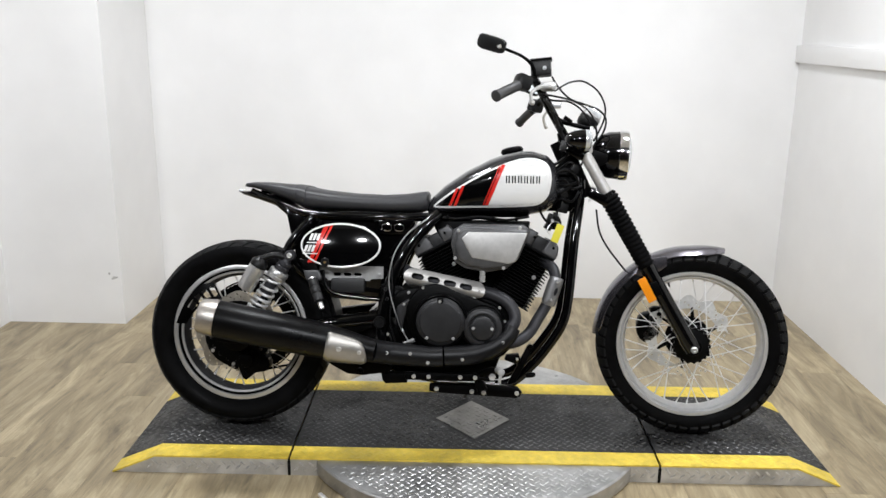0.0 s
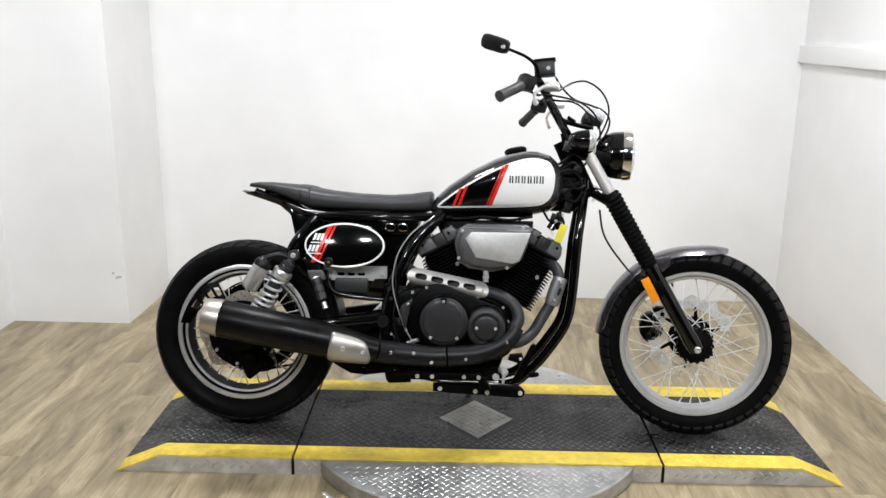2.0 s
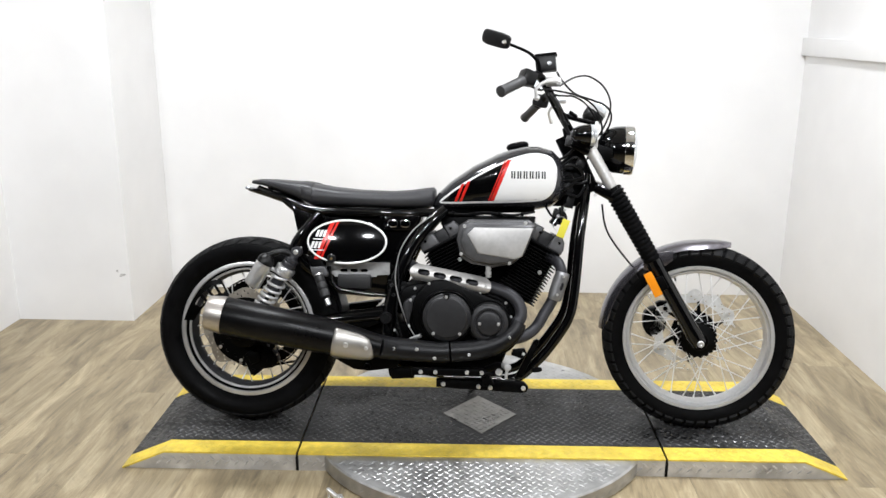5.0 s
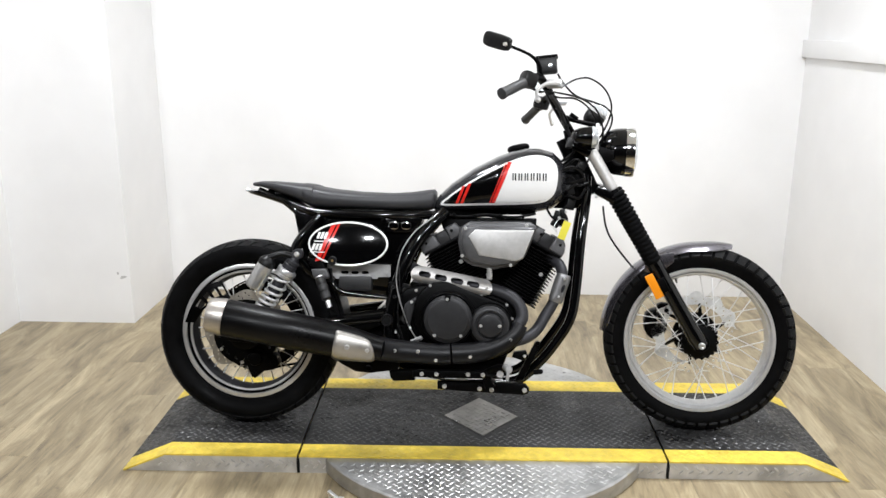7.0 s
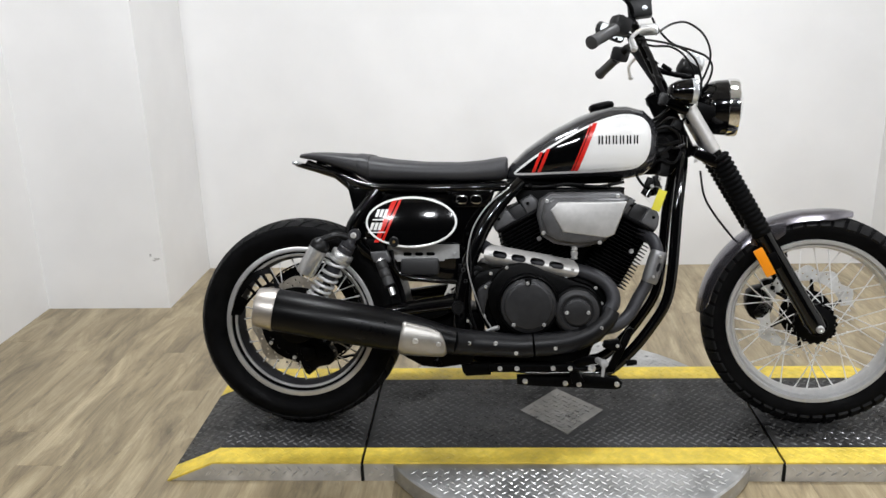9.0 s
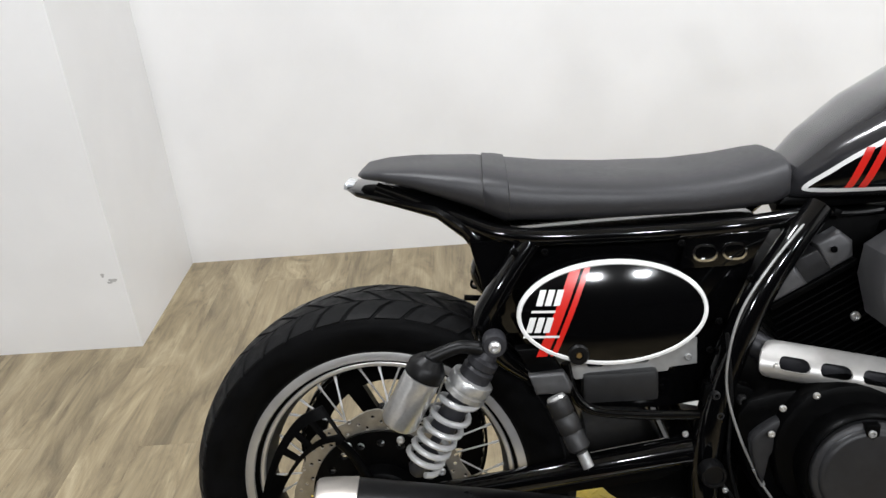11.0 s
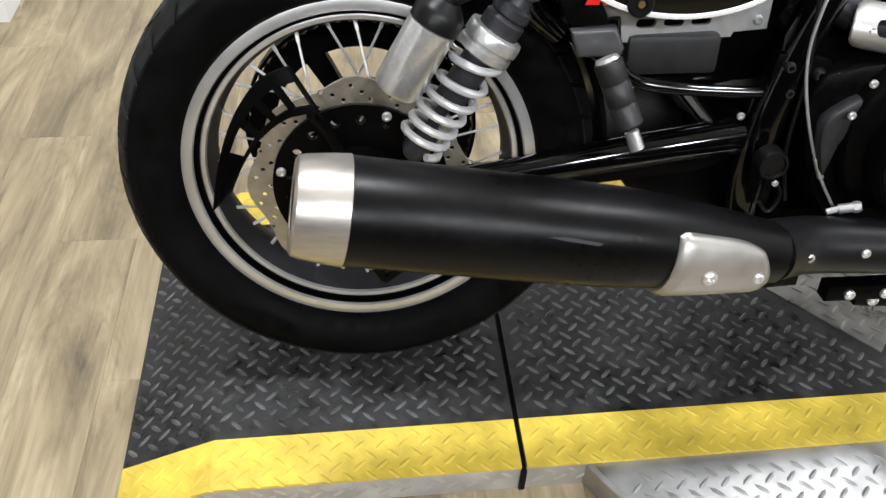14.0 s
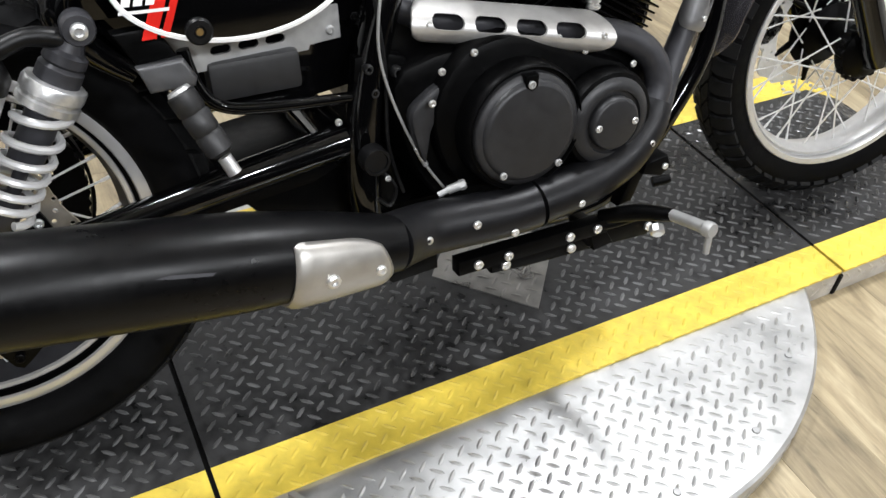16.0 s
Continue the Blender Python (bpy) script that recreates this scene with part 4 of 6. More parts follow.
hs_slots = [slot(hx + u * math.cos(tilt) - 0.004 * math.sin(tilt), hh + u * math.sin(tilt) + 0.004 * math.cos(tilt), 0.043, 0.019, tilt, 6) for u in (-0.092, -0.036, 0.020, 0.075)]
hshield = part("slotted_heat_shield", holed_plate(hs_out, hs_slots, 0.004, hs_place, 4), SILVER, bike, "pale aluminium heat shield with four slots", angle=60)
bolt((0.062, -0.240, 0.513), 0.005, hshield)
bolt((-0.174, -0.186, 0.551), 0.005, hshield)


def sleeve(a, b, r, thick, span, hole_at, hole_size):
    """A curved shield part-way round the line a-b, facing outwards, with one slot through it."""
    a, b = Vector(a), Vector(b)
    d = (b - a).normalized()
    out = Vector((0.25, -1, 0.1))
    out = (out - d * out.dot(d)).normalized()
    w = d.cross(out)
    ln, n, k = (b - a).length, 56, 7
    rings = []
    for step in range(k + 1):
        f = step / k
        ring = []
        for i in range(n):
            t = 2 * math.pi * i / n
            c, s_ = math.cos(t), math.sin(t)
            ou = span * math.copysign(abs(c) ** 0.42, c)
            ov = 0.5 + 0.5 * math.copysign(abs(s_) ** 0.42, s_)
            iu, iv = hole_at[0] + hole_size[0] * math.copysign(abs(c) ** 0.7, c), hole_at[1] + hole_size[1] * math.copysign(abs(s_) ** 0.85, s_)
            u, v = ou + (iu - ou) * f, ov + (iv - ov) * f
            rr = r - 0.0025 * (1 - f) ** 10
            ring.append((u, v, rr))
        rings.append(ring)

    def put(u, v, rr):
        return a + d * (ln * v) + rr * (math.cos(u) * out + math.sin(u) * w)

    vs = [put(*q) for ring in rings for q in ring] + [put(u, v, rr - thick) for ring in rings for u, v, rr in ring]
    half = (k + 1) * n
    fs = []
    for i in range(k):
        for j in range(n):
            q = (i * n + j, i * n + (j + 1) % n, (i + 1) * n + (j + 1) % n, (i + 1) * n + j)
            fs += [q, tuple(p + half for p in q[::-1])]
    for i in (0, k):
        fs += [(i * n + j, i * n + (j + 1) % n, i * n + (j + 1) % n + half, i * n + j + half) for j in range(n)]
    return vs, fs


fsh = part("front_pipe_shield", sleeve((0.296, -0.140, 0.460), (0.326, -0.138, 0.556), 0.0265, 0.003, radians(105), (0.22, 0.52), (0.26, 0.14)), SLEEVE, bike, "dull grey curved header shield with a slot", angle=60)
bolt((0.306, -0.166, 0.480), 0.0045, fsh)
bolt((0.326, -0.164, 0.541), 0.0045, fsh)

# engine
case = part("crankcase", geo_join(prism(rounded([(-0.215, 0.50), (-0.225, 0.42), (-0.19, 0.33), (-0.12, 0.27), (0.05, 0.262), (0.15, 0.29), (0.19, 0.37), (0.175, 0.45), (0.10, 0.505), (-0.05, 0.52)], 3), 0.17, -0.195, 0.012), prism(rounded([(-0.185, 0.45), (-0.17, 0.36), (-0.11, 0.315), (0.02, 0.315), (0.11, 0.325), (0.15, 0.385), (0.13, 0.45), (0.07, 0.478), (0.0, 0.505), (-0.07, 0.53), (-0.14, 0.515)], 3), -0.17, -0.222, 0.012)), SATIN, bike, "satin black engine crankcase")
c1, c2 = Vector((-0.066, -0.014, 0.409)), Vector((0.074, -0.036, 0.391))
cov1 = part("clutch_cover", lathe([(0.092, 0.20), (0.092, 0.232), (0.090, 0.240), (0.087, 0.243), (0.086, 0.242), (0.085, 0.237), (0.0, 0.237)], c1, (0, -1, 0), 56), SATIN, case, "satin black clutch cover rim")
part("cover_cap", lathe([(0.081, 0.236), (0.0808, 0.2405), (0.078, 0.2445), (0.0715, 0.2470), (0.0705, 0.2495), (0.066, 0.2535), (0.063, 0.254), (0.0, 0.254)], c1, (0, -1, 0), 56), COVER, cov1, "dark grey round cover cap")
for a in (92, 232, 308):
    bolt(c1 + Vector((0.071 * math.cos(radians(a)), -0.254, 0.068 * math.sin(radians(a)))), 0.0056, cov1, TRAY)
# Black block on the cap paints in the shade of a bolt recess.
part("cover_notch", prism([(c1.x - 0.011, c1.z + 0.080), (c1.x + 0.009, c1.z + 0.080), (c1.x + 0.008, c1.z + 0.064), (c1.x - 0.001, c1.z + 0.058), (c1.x - 0.010, c1.z + 0.064)], c1.y - 0.238, c1.y - 0.2546, 0.0015), SATIN, cov1, "black block for the shade in the bolt recess")
cov2 = part("ignition_cover", lathe([(0.074, 0.19), (0.074, 0.208), (0.070, 0.216), (0.063, 0.218), (0.062, 0.214), (0.0, 0.214)], c2, (0, -1, 0), 48), SATIN, case, "satin black round cover rim")
part("cover_cone", lathe([(0.070, 0.206), (0.0685, 0.2135), (0.060, 0.2215), (0.050, 0.2250), (0.047, 0.2245), (0.046, 0.2190), (0.041, 0.2185)], c2, (0, -1, 0), 48), COVER, cov2, "dark grey stepped cover ring")
part("cover_cap", lathe([(0.0395, 0.2185), (0.0395, 0.2290), (0.0370, 0.2325), (0.034, 0.2335), (0.0, 0.2335)], c2, (0, -1, 0), 40), COVER, cov2, "dark grey round cover cap")
for a in (0, 180):
    bolt(c2 + Vector((0.031 * math.cos(radians(a)), -0.232, 0.031 * math.sin(radians(a)))), 0.0055, cov2)
for x, h in ((-0.175, 0.50), (-0.128, 0.517), (0.0, 0.515), (0.045, 0.49), (0.13, 0.456), (0.148, 0.41), (0.15, 0.37), (-0.19, 0.46)):
    bolt((x, -0.222, h), 0.0052, case)
part("sprocket_cover", prism(rounded([(-0.216, 0.440), (-0.205, 0.458), (-0.166, 0.480), (-0.170, 0.452), (-0.188, 0.415), (-0.197, 0.372), (-0.209, 0.400)], 2), -0.19, -0.214, 0.006), COVER, case, "dark grey side cover")


def cylinder(name, lean, d0, d1, CRANK, hw, hh):
    up = Vector((math.sin(lean), 0, math.cos(lean)))
    fwd = Vector((math.cos(lean), 0, -math.sin(lean)))

    def block(d, thick, w, l, bev):
        c = CRANK + up * d
        return rbox(tuple(c), (w, l, thick), bev, (0, math.degrees(lean), 0))

    cyl = part(name, block((d0 + d1) / 2, d1 - d0, 2 * hw - 0.010, 0.170, 0.02), SATIN, bike, "black finned engine cylinder")
    n = int((d1 - d0) / 0.0112)
    for k in range(n):
        part("cooling_fin", block(d0 + 0.0112 * (k + 0.5), 0.0034, 2 * hw + (0.018 if k < n - 2 else 0.008) - 0.004 * (k % 2), 0.215, 0.0012), SATIN, cyl)

    def slab(name, wd, l, material, parent, label="", bev=0.008):
        """A casting drawn across the head as (width, height) corners."""
        ring = [((fwd * w + up * d).x + CRANK.x, (fwd * w + up * d).z + CRANK.z) for w, d in wd]
        return part(name, prism(ring, l, -l, bev, 3), material, parent, label)

    o = math.copysign(1, lean)
    head = part("cylinder_head", block(d1 + 0.004, 0.010, 2 * hw - 0.006, 0.216, 0.003), SATIN, cyl, "black cylinder head deck")
    t = d1 + 0.008
    slab("rocker_cover", [(o * hw, t), (o * hw, t + hh * 0.34), (o * (hw - 0.010), t + hh * 0.8), (o * (hw - 0.024), t + hh), (o * 0.012, t + hh), (o * 0.006, t)], 0.106, HEADGREY, head, "grey cast rocker cover")
    slab("head_joint", [(o * 0.010, t), (o * 0.010, t + hh - 0.006), (-o * 0.030, t + hh - 0.008), (-o * 0.034, t)], 0.101, COVER, head, "dark recessed cover joint", 0.003)
    slab("rocker_cover", [(-o * 0.032, t), (-o * 0.032, t + hh), (-o * (hw - 0.004), t + hh), (-o * (hw + 0.006), t + hh * 0.5), (-o * (hw - 0.004), t)], 0.100, HEADGREY, head, "grey cast inner rocker cover")
    for s in (-1, 1):
        q = CRANK + up * (t + hh * 0.62) + fwd * (s * o * (hw - 0.026))
        bolt((q.x, -0.105, q.z), 0.0050, head, SATIN)
    p = CRANK + up * (d0 + d1) * 0.55 + fwd * 0.03
    bolt((p.x, -0.108, p.z), 0.0075, cyl)


cylinder("front_cylinder", radians(29), 0.092, 0.290, Vector((0.121, 0, 0.381)), 0.064, 0.054)
cylinder("rear_cylinder", radians(-28), 0.11, 0.296, Vector((0.050, 0, 0.380)), 0.076, 0.049)
air = part("air_cleaner", geo_join(prism([(-0.030, 0.712), (0.003, 0.733), (0.205, 0.733), (0.229, 0.716), (0.190, 0.620), (0.152, 0.586), (0.085, 0.572), (0.012, 0.584), (-0.024, 0.606), (-0.038, 0.666)], -0.12, -0.215, 0.012, 3), prism([(-0.019, 0.703), (0.007, 0.720), (0.212, 0.720), (0.220, 0.712), (0.182, 0.622), (0.150, 0.594), (0.085, 0.585), (0.018, 0.596), (-0.013, 0.615), (-0.027, 0.663)], -0.20, -0.240, 0.016, 3)), ENGINE, bike, "dark grey angular air cleaner housing")
part("air_cleaner_plate", prism([(-0.002, 0.685), (0.020, 0.708), (0.216, 0.708), (0.180, 0.613), (0.156, 0.604), (0.034, 0.622)], -0.232, -0.246, 0.005, 3), PLATE, air, "brushed aluminium trapezoid plate")
for x, h in ((-0.022, 0.620), (0.139, 0.591), (0.190, 0.724), (-0.012, 0.712)):
    bolt((x, -0.238, h), 0.006, air)
intake = part("intake_manifold", geo_join(prism([(-0.11, 0.742), (0.235, 0.742), (0.225, 0.64), (0.18, 0.53), (0.15, 0.485), (0.03, 0.49), (-0.06, 0.62)], 0.06, -0.07, 0.01), rbox((0.075, -0.05, 0.68), (0.12, 0.16, 0.11), 0.02)), SATIN, bike, "black intake manifold between the cylinders")
for k in range(7):
    part("breather_rib", lathe([(0.007, 0), (0.0105, 0.002), (0.0105, 0.005), (0.007, 0.007)], (0.070, -0.20, 0.538 + 0.0085 * k), (0, 0, 1), 10), STEEL, intake)
part("breather_bolt", lathe([(0.008, 0), (0.008, 0.012), (0.011, 0.014), (0.011, 0.022), (0.008, 0.024), (0.008, 0.036), (0.011, 0.038), (0.011, 0.046), (0.006, 0.05)], (0.070, -0.20, 0.538), (0, 0, 1), 10), STEEL, bike, "bright breather fitting")


# frame
def both(pts, far=1.0):
    return [pts, [(x, -y * far, z) for x, y, z in pts]]


for pts in both([(0.411, -0.03, 0.89), (0.404, -0.075, 0.81), (0.386, -0.105, 0.68), (0.370, -0.12, 0.49), (0.352, -0.12, 0.395), (0.305, -0.12, 0.315), (0.245, -0.12, 0.240), (0.17, -0.12, 0.180), (0.05, -0.125, 0.178), (-0.16, -0.13, 0.205), (-0.24, -0.14, 0.240), (-0.285, -0.15, 0.30)], 0.5):
    part("down_tube", tube(pts, 0.0165, 14, 5), GLOSS, bike, "gloss black frame tube")
for pts in both([(-0.09, -0.09, 0.752), (-0.22, -0.12, 0.749), (-0.40, -0.128, 0.750), (-0.545, -0.122, 0.757), (-0.63, -0.095, 0.785), (-0.75, -0.06, 0.832)]):
    part("seat_rail", tube(pts, [0.014, 0.014, 0.014, 0.014, 0.012, 0.010], 12, 6), GLOSS, bike, "gloss black seat rail")
for pts in both([(-0.085, -0.10, 0.765), (-0.135, -0.125, 0.715), (-0.19, -0.145, 0.64), (-0.235, -0.155, 0.54), (-0.262, -0.16, 0.44), (-0.272, -0.16, 0.335), (-0.262, -0.155, 0.24)]):
    part("side_tube", tube(pts, [0.020, 0.021, 0.022, 0.023, 0.025, 0.025, 0.02], 14, 6), GLOSS, bike, "gloss black main frame tube")
for pts in both([(-0.52, -0.125, 0.745), (-0.57, -0.14, 0.68), (-0.60, -0.145, 0.625), (-0.575, -0.14, 0.575), (-0.535, -0.13, 0.535)]):
    part("rear_tube", tube(pts, [0.016, 0.019, 0.019, 0.016, 0.013], 12, 6), GLOSS, bike, "gloss black rear frame tube")
part("backbone", tube([(0.37, 0, 0.93), (0.24, 0, 0.83), (0.05, 0, 0.775), (-0.12, 0, 0.765)], [0.03, 0.035, 0.03, 0.025], 14, 5), SATIN, bike)
part("tank_underside", prism([(-0.12, 0.775), (0.225, 0.785), (0.24, 0.770), (0.215, 0.756), (-0.05, 0.752), (-0.13, 0.760)], 0.05, -0.055, 0.006), SATIN, bike, "black frame plate under the tank")
for pts in ([(-0.10, -0.09, 0.755), (-0.02, -0.085, 0.748), (0.06, -0.09, 0.756), (0.15, -0.085, 0.747), (0.23, -0.08, 0.760)], [(-0.05, -0.075, 0.742), (0.04, -0.08, 0.752), (0.12, -0.075, 0.744)]):
    part("wire", tube(pts, 0.0045, 8, 6), PLASTIC, bike)
for x, h in ((-0.055, 0.752), (0.02, 0.750), (0.105, 0.752), (0.185, 0.750)):
    part("clip", rbox((x, -0.088, h), (0.012, 0.014, 0.012), 0.003, (0, 20, 0)), SATIN, bike)
for lat in (-1, 1):
    part("rear_panel", prism([(-0.612, 0.752), (-0.52, 0.755), (-0.53, 0.60), (-0.575, 0.60), (-0.592, 0.66)], lat * 0.112, lat * 0.124, 0.003), GLOSS, bike, "black rear frame panel")
part("inner_housing", prism([(-0.60, 0.74), (-0.16, 0.745), (-0.205, 0.62), (-0.25, 0.462), (-0.33, 0.452), (-0.45, 0.462), (-0.53, 0.53), (-0.565, 0.60)], 0.10, -0.112, 0.012), GLOSS, bike, "black electrics housing behind the side cover")
# Added bright rings stand in for the glints on the black hole edges.
for x in (-0.262, -0.219):
    ring_out, ring_in = slot(x, 0.714, 0.038, 0.027, radians(-4)), slot(x, 0.714, 0.031, 0.020, radians(-4))
    part("hole_edge_glint", loft([[(u, l, h) for u, h in ring] for ring, l in ((ring_out, -0.1312), (ring_out, -0.1335), (ring_in, -0.1342), (ring_in, -0.1312))], cap=False), CHROME, bike)
part("gusset_plate", prism([(-0.29, 0.742), (-0.165, 0.742), (-0.195, 0.69), (-0.30, 0.69)], -0.118, -0.131, 0.003), GLOSS, bike)
for x, h in ((-0.545, 0.738), (-0.50, 0.735), (-0.30, 0.735), (-0.15, 0.715), (-0.20, 0.675), (-0.245, 0.61), (-0.258, 0.565), (-0.57, 0.69)):
    bolt((x, -0.145, h), 0.0055, bike, SATIN)

# seat
def ring_of(x, top, bot, w, n=28, p=2.6, flat=0.0):
    hc, hh = (top + bot) / 2, (top - bot) / 2
    out = []
    for i in range(n):
        a = 2 * math.pi * i / n
        c, s = math.cos(a), math.sin(a)
        y = w * math.copysign(abs(c) ** (2 / p), c)
        z = hc + hh * math.copysign(abs(s) ** (2 / p), s)
        out.append((x, y, z))
    return out


SEAT_X = [-0.782, -0.772, -0.74, -0.69, -0.60, -0.555, -0.48, -0.38, -0.27, -0.20, -0.15, -0.128, -0.122]
SEAT_T = [0.852, 0.860, 0.864, 0.864, 0.858, 0.851, 0.839, 0.830, 0.827, 0.832, 0.840, 0.842, 0.835]
SEAT_B = [0.848, 0.845, 0.840, 0.826, 0.792, 0.768, 0.766, 0.765, 0.763, 0.763, 0.764, 0.772, 0.79]
SEAT_W = [0.035, 0.062, 0.080, 0.096, 0.118, 0.126, 0.132, 0.135, 0.130, 0.120, 0.108, 0.100, 0.085]
xs = [float(v) for v in np.concatenate([np.linspace(a, b, 4, endpoint=False) for a, b in zip(SEAT_X, SEAT_X[1:])] + [[SEAT_X[-1]]])]
seat = part("seat", loft([ring_of(x, float(np.interp(x, SEAT_X, SEAT_T)), float(np.interp(x, SEAT_X, SEAT_B)), float(np.interp(x, SEAT_X, SEAT_W)), 36, 3.2) for x in xs]), LEATHER, bike, "long grey-black vinyl bench seat", angle=60)
strap_rings = []
for x, e in ((-0.585, 0.0), (-0.584, 0.0035), (-0.566, 0.0045), (-0.548, 0.0035), (-0.547, 0.0)):
    strap_rings.append(ring_of(x, float(np.interp(x, SEAT_X, SEAT_T)) + e, float(np.interp(x, SEAT_X, SEAT_B)) + 0.002, float(np.interp(x, SEAT_X, SEAT_W)) + e, 36, 3.2))
part("seat_strap", loft(strap_rings), LEATHER, seat, "vinyl strap across the seat", angle=60)
tail = part("tail_cowl", loft([ring_of(x, t_, b_, w, 24, 2.6) for x, t_, b_, w in ((-0.802, 0.833, 0.825, 0.035), (-0.785, 0.834, 0.816, 0.062), (-0.75, 0.829, 0.806, 0.075), (-0.72, 0.824, 0.797, 0.084), (-0.66, 0.820, 0.776, 0.102), (-0.62, 0.80, 0.742, 0.114), (-0.595, 0.78, 0.70, 0.118), (-0.572, 0.77, 0.655, 0.116), (-0.545, 0.76, 0.65, 0.11))]), GLOSS, bike, "gloss black tail cowl")
part("tail_light", rbox((-0.800, 0, 0.831), (0.016, 0.06, 0.012), 0.004, (0, 14, 0)), LENS, tail, "small clear-lensed tail light")
hug = []
for i in range(13):
    a = radians(2 + 47 * i / 12)
    ring = [(AX_R.x + r * math.cos(a), y, AX_R.z + r * math.sin(a)) for r, y in ((0.336, 0.078), (0.344, 0.07), (0.350, 0.0), (0.344, -0.07), (0.336, -0.078), (0.332, -0.07), (0.342, 0.0), (0.332, 0.07))]
    hug.append(ring)
part("rear_inner_fender", loft(hug), PLASTIC, bike, "black inner rear fender")
part("signal_bracket", moved(geo_join(tube([(-0.58, -0.03, 0.635), (-0.625, -0.03, 0.637), (-0.655, -0.03, 0.640)], 0.006, 10, 3), tube([(-0.605, -0.035, 0.64), (-0.628, -0.04, 0.665)], 0.007, 10, 1), lathe([(0.005, -0.006), (0.010, -0.006), (0.010, 0.006), (0.005, 0.006)], (-0.632, -0.04, 0.670), (0, 1, 0), 16, closed=True)), pose(0.020, 0.209, -0.075)), SATIN, bike, "black empty signal bracket")

# fuel tank
TK_X = [-0.132, -0.121, -0.106, -0.066, 0.012, 0.094, 0.144, 0.193, 0.242, 0.286, 0.314, 0.331, 0.339]
TK_T = [0.782, 0.805, 0.826, 0.864, 0.918, 0.960, 0.979, 0.990, 0.990, 0.978, 0.952, 0.920, 0.880]
TK_B = [0.772, 0.768, 0.766, 0.765, 0.765, 0.766, 0.766, 0.765, 0.767, 0.776, 0.795, 0.825, 0.865]
TK_W = [0.045, 0.062, 0.075, 0.098, 0.132, 0.152, 0.158, 0.160, 0.158, 0.150, 0.128, 0.095, 0.03]
TP = 3.0


def tk(x, col):
    return float(np.interp(x, TK_X, col))


def tank_side(x, h):
    t_, b_, w = tk(x, TK_T), tk(x, TK_B), tk(x, TK_W)
    u = min(0.985, abs(h - (t_ + b_) / 2) / max((t_ - b_) / 2, 1e-4))
    return -w * (1 - u ** TP) ** (1 / TP)


xs = [float(v) for v in np.concatenate([np.linspace(a, b, 5, endpoint=False) for a, b in zip(TK_X, TK_X[1:])] + [[TK_X[-1]]])]
tank = part("fuel_tank", loft([ring_of(x, tk(x, TK_T), tk(x, TK_B), tk(x, TK_W), 48, TP) for x in xs]), TANKGREY, bike, "dark grey teardrop fuel tank with painted panels", angle=60)
panel = rounded([(-0.104, 0.791), (-0.073, 0.819), (-0.027, 0.852), (0.052, 0.899), (0.138, 0.940), (0.209, 0.960), (0.260, 0.956), (0.289, 0.934), (0.299, 0.898), (0.293, 0.846), (0.273, 0.813), (0.235, 0.797), (0.128, 0.790), (0.023, 0.787), (-0.078, 0.784)], 4)
inner = inset(panel, 0.0065)
part("panel_border", loft([[(x, tank_side(x, h) - 0.0022, h) for x, h in inset(panel, d)] for d in (0.0, 0.0022, 0.0044, 0.0066)], cap=False), WHITE, tank, "white panel outline")
cut = lambda h: 0.085 + (h - 0.795) * (0.143 - 0.085) / (0.941 - 0.795)


def split(front):
    """The part of the panel before or behind the slanting cut, as bands from its lower to its upper edge."""
    hs = [h for _, h in inner]
    vs, fs, cols = [], [], 22
    x_lo, x_hi = min(x for x, _ in inner) + 0.0005, max(x for x, _ in inner) - 0.0005
    n = len(inner)

    def limits(h):
        cr = []
        for k in range(n):
            (xa, ha), (xb, hb_) = inner[k], inner[(k + 1) % n]
            if (ha - h) * (hb_ - h) <= 0 and ha != hb_:
                cr.append(xa + (xb - xa) * (h - ha) / (hb_ - ha))
        return min(cr), max(cr)

    rows = 30
    lo_h, hi_h = min(hs) + 0.0004, max(hs) - 0.0004
    for r in range(rows + 1):
        h = lo_h + (hi_h - lo_h) * r / rows
        a, b = limits(h)
        if front:
            a = max(a, min(b, cut(h)))
        else:
            b = min(b, max(a, cut(h)))
        for c in range(cols + 1):
            x = a + (b - a) * c / cols
            vs.append((x, tank_side(x, h) - 0.0022, h))
    fs = [(r * (cols + 1) + c, r * (cols + 1) + c + 1, (r + 1) * (cols + 1) + c + 1, (r + 1) * (cols + 1) + c) for r in range(rows) for c in range(cols)]
    return vs, fs


part("black_panel", split(False), GLOSS, tank, "gloss black tank panel")
part("white_panel", split(True), WHITE, tank, "white tank panel")


def stripe(off, wide, h0, h1, parent, name="red_stripe"):
    f = lambda h: cut(h) + off
    part(name, ribbon((f(h0), h0), (f(h1), h1), (f(h1) + wide, h1), (f(h0) + wide, h0), tank_side, 0.0034, 24, 3), RED, parent, "red diagonal stripe")


stripe(-0.013, 0.013, 0.796, 0.936, tank)
stripe(-0.020, 0.004, 0.796, 0.932, tank)
stripe(-0.118, 0.010, 0.792, 0.862, tank)
stripe(-0.135, 0.010, 0.792, 0.853, tank)
for k in range(6):
    x0 = 0.143 + 0.0205 * k
    for off, wide in ((0.0, 0.0042), (0.0088, 0.0042)):
        part("maker_mark_bar", ribbon((x0 + off, 0.873), (x0 + off, 0.898), (x0 + off + wide, 0.898), (x0 + off + wide, 0.873), tank_side, 0.0032, 4, 2), GLOSS, tank)
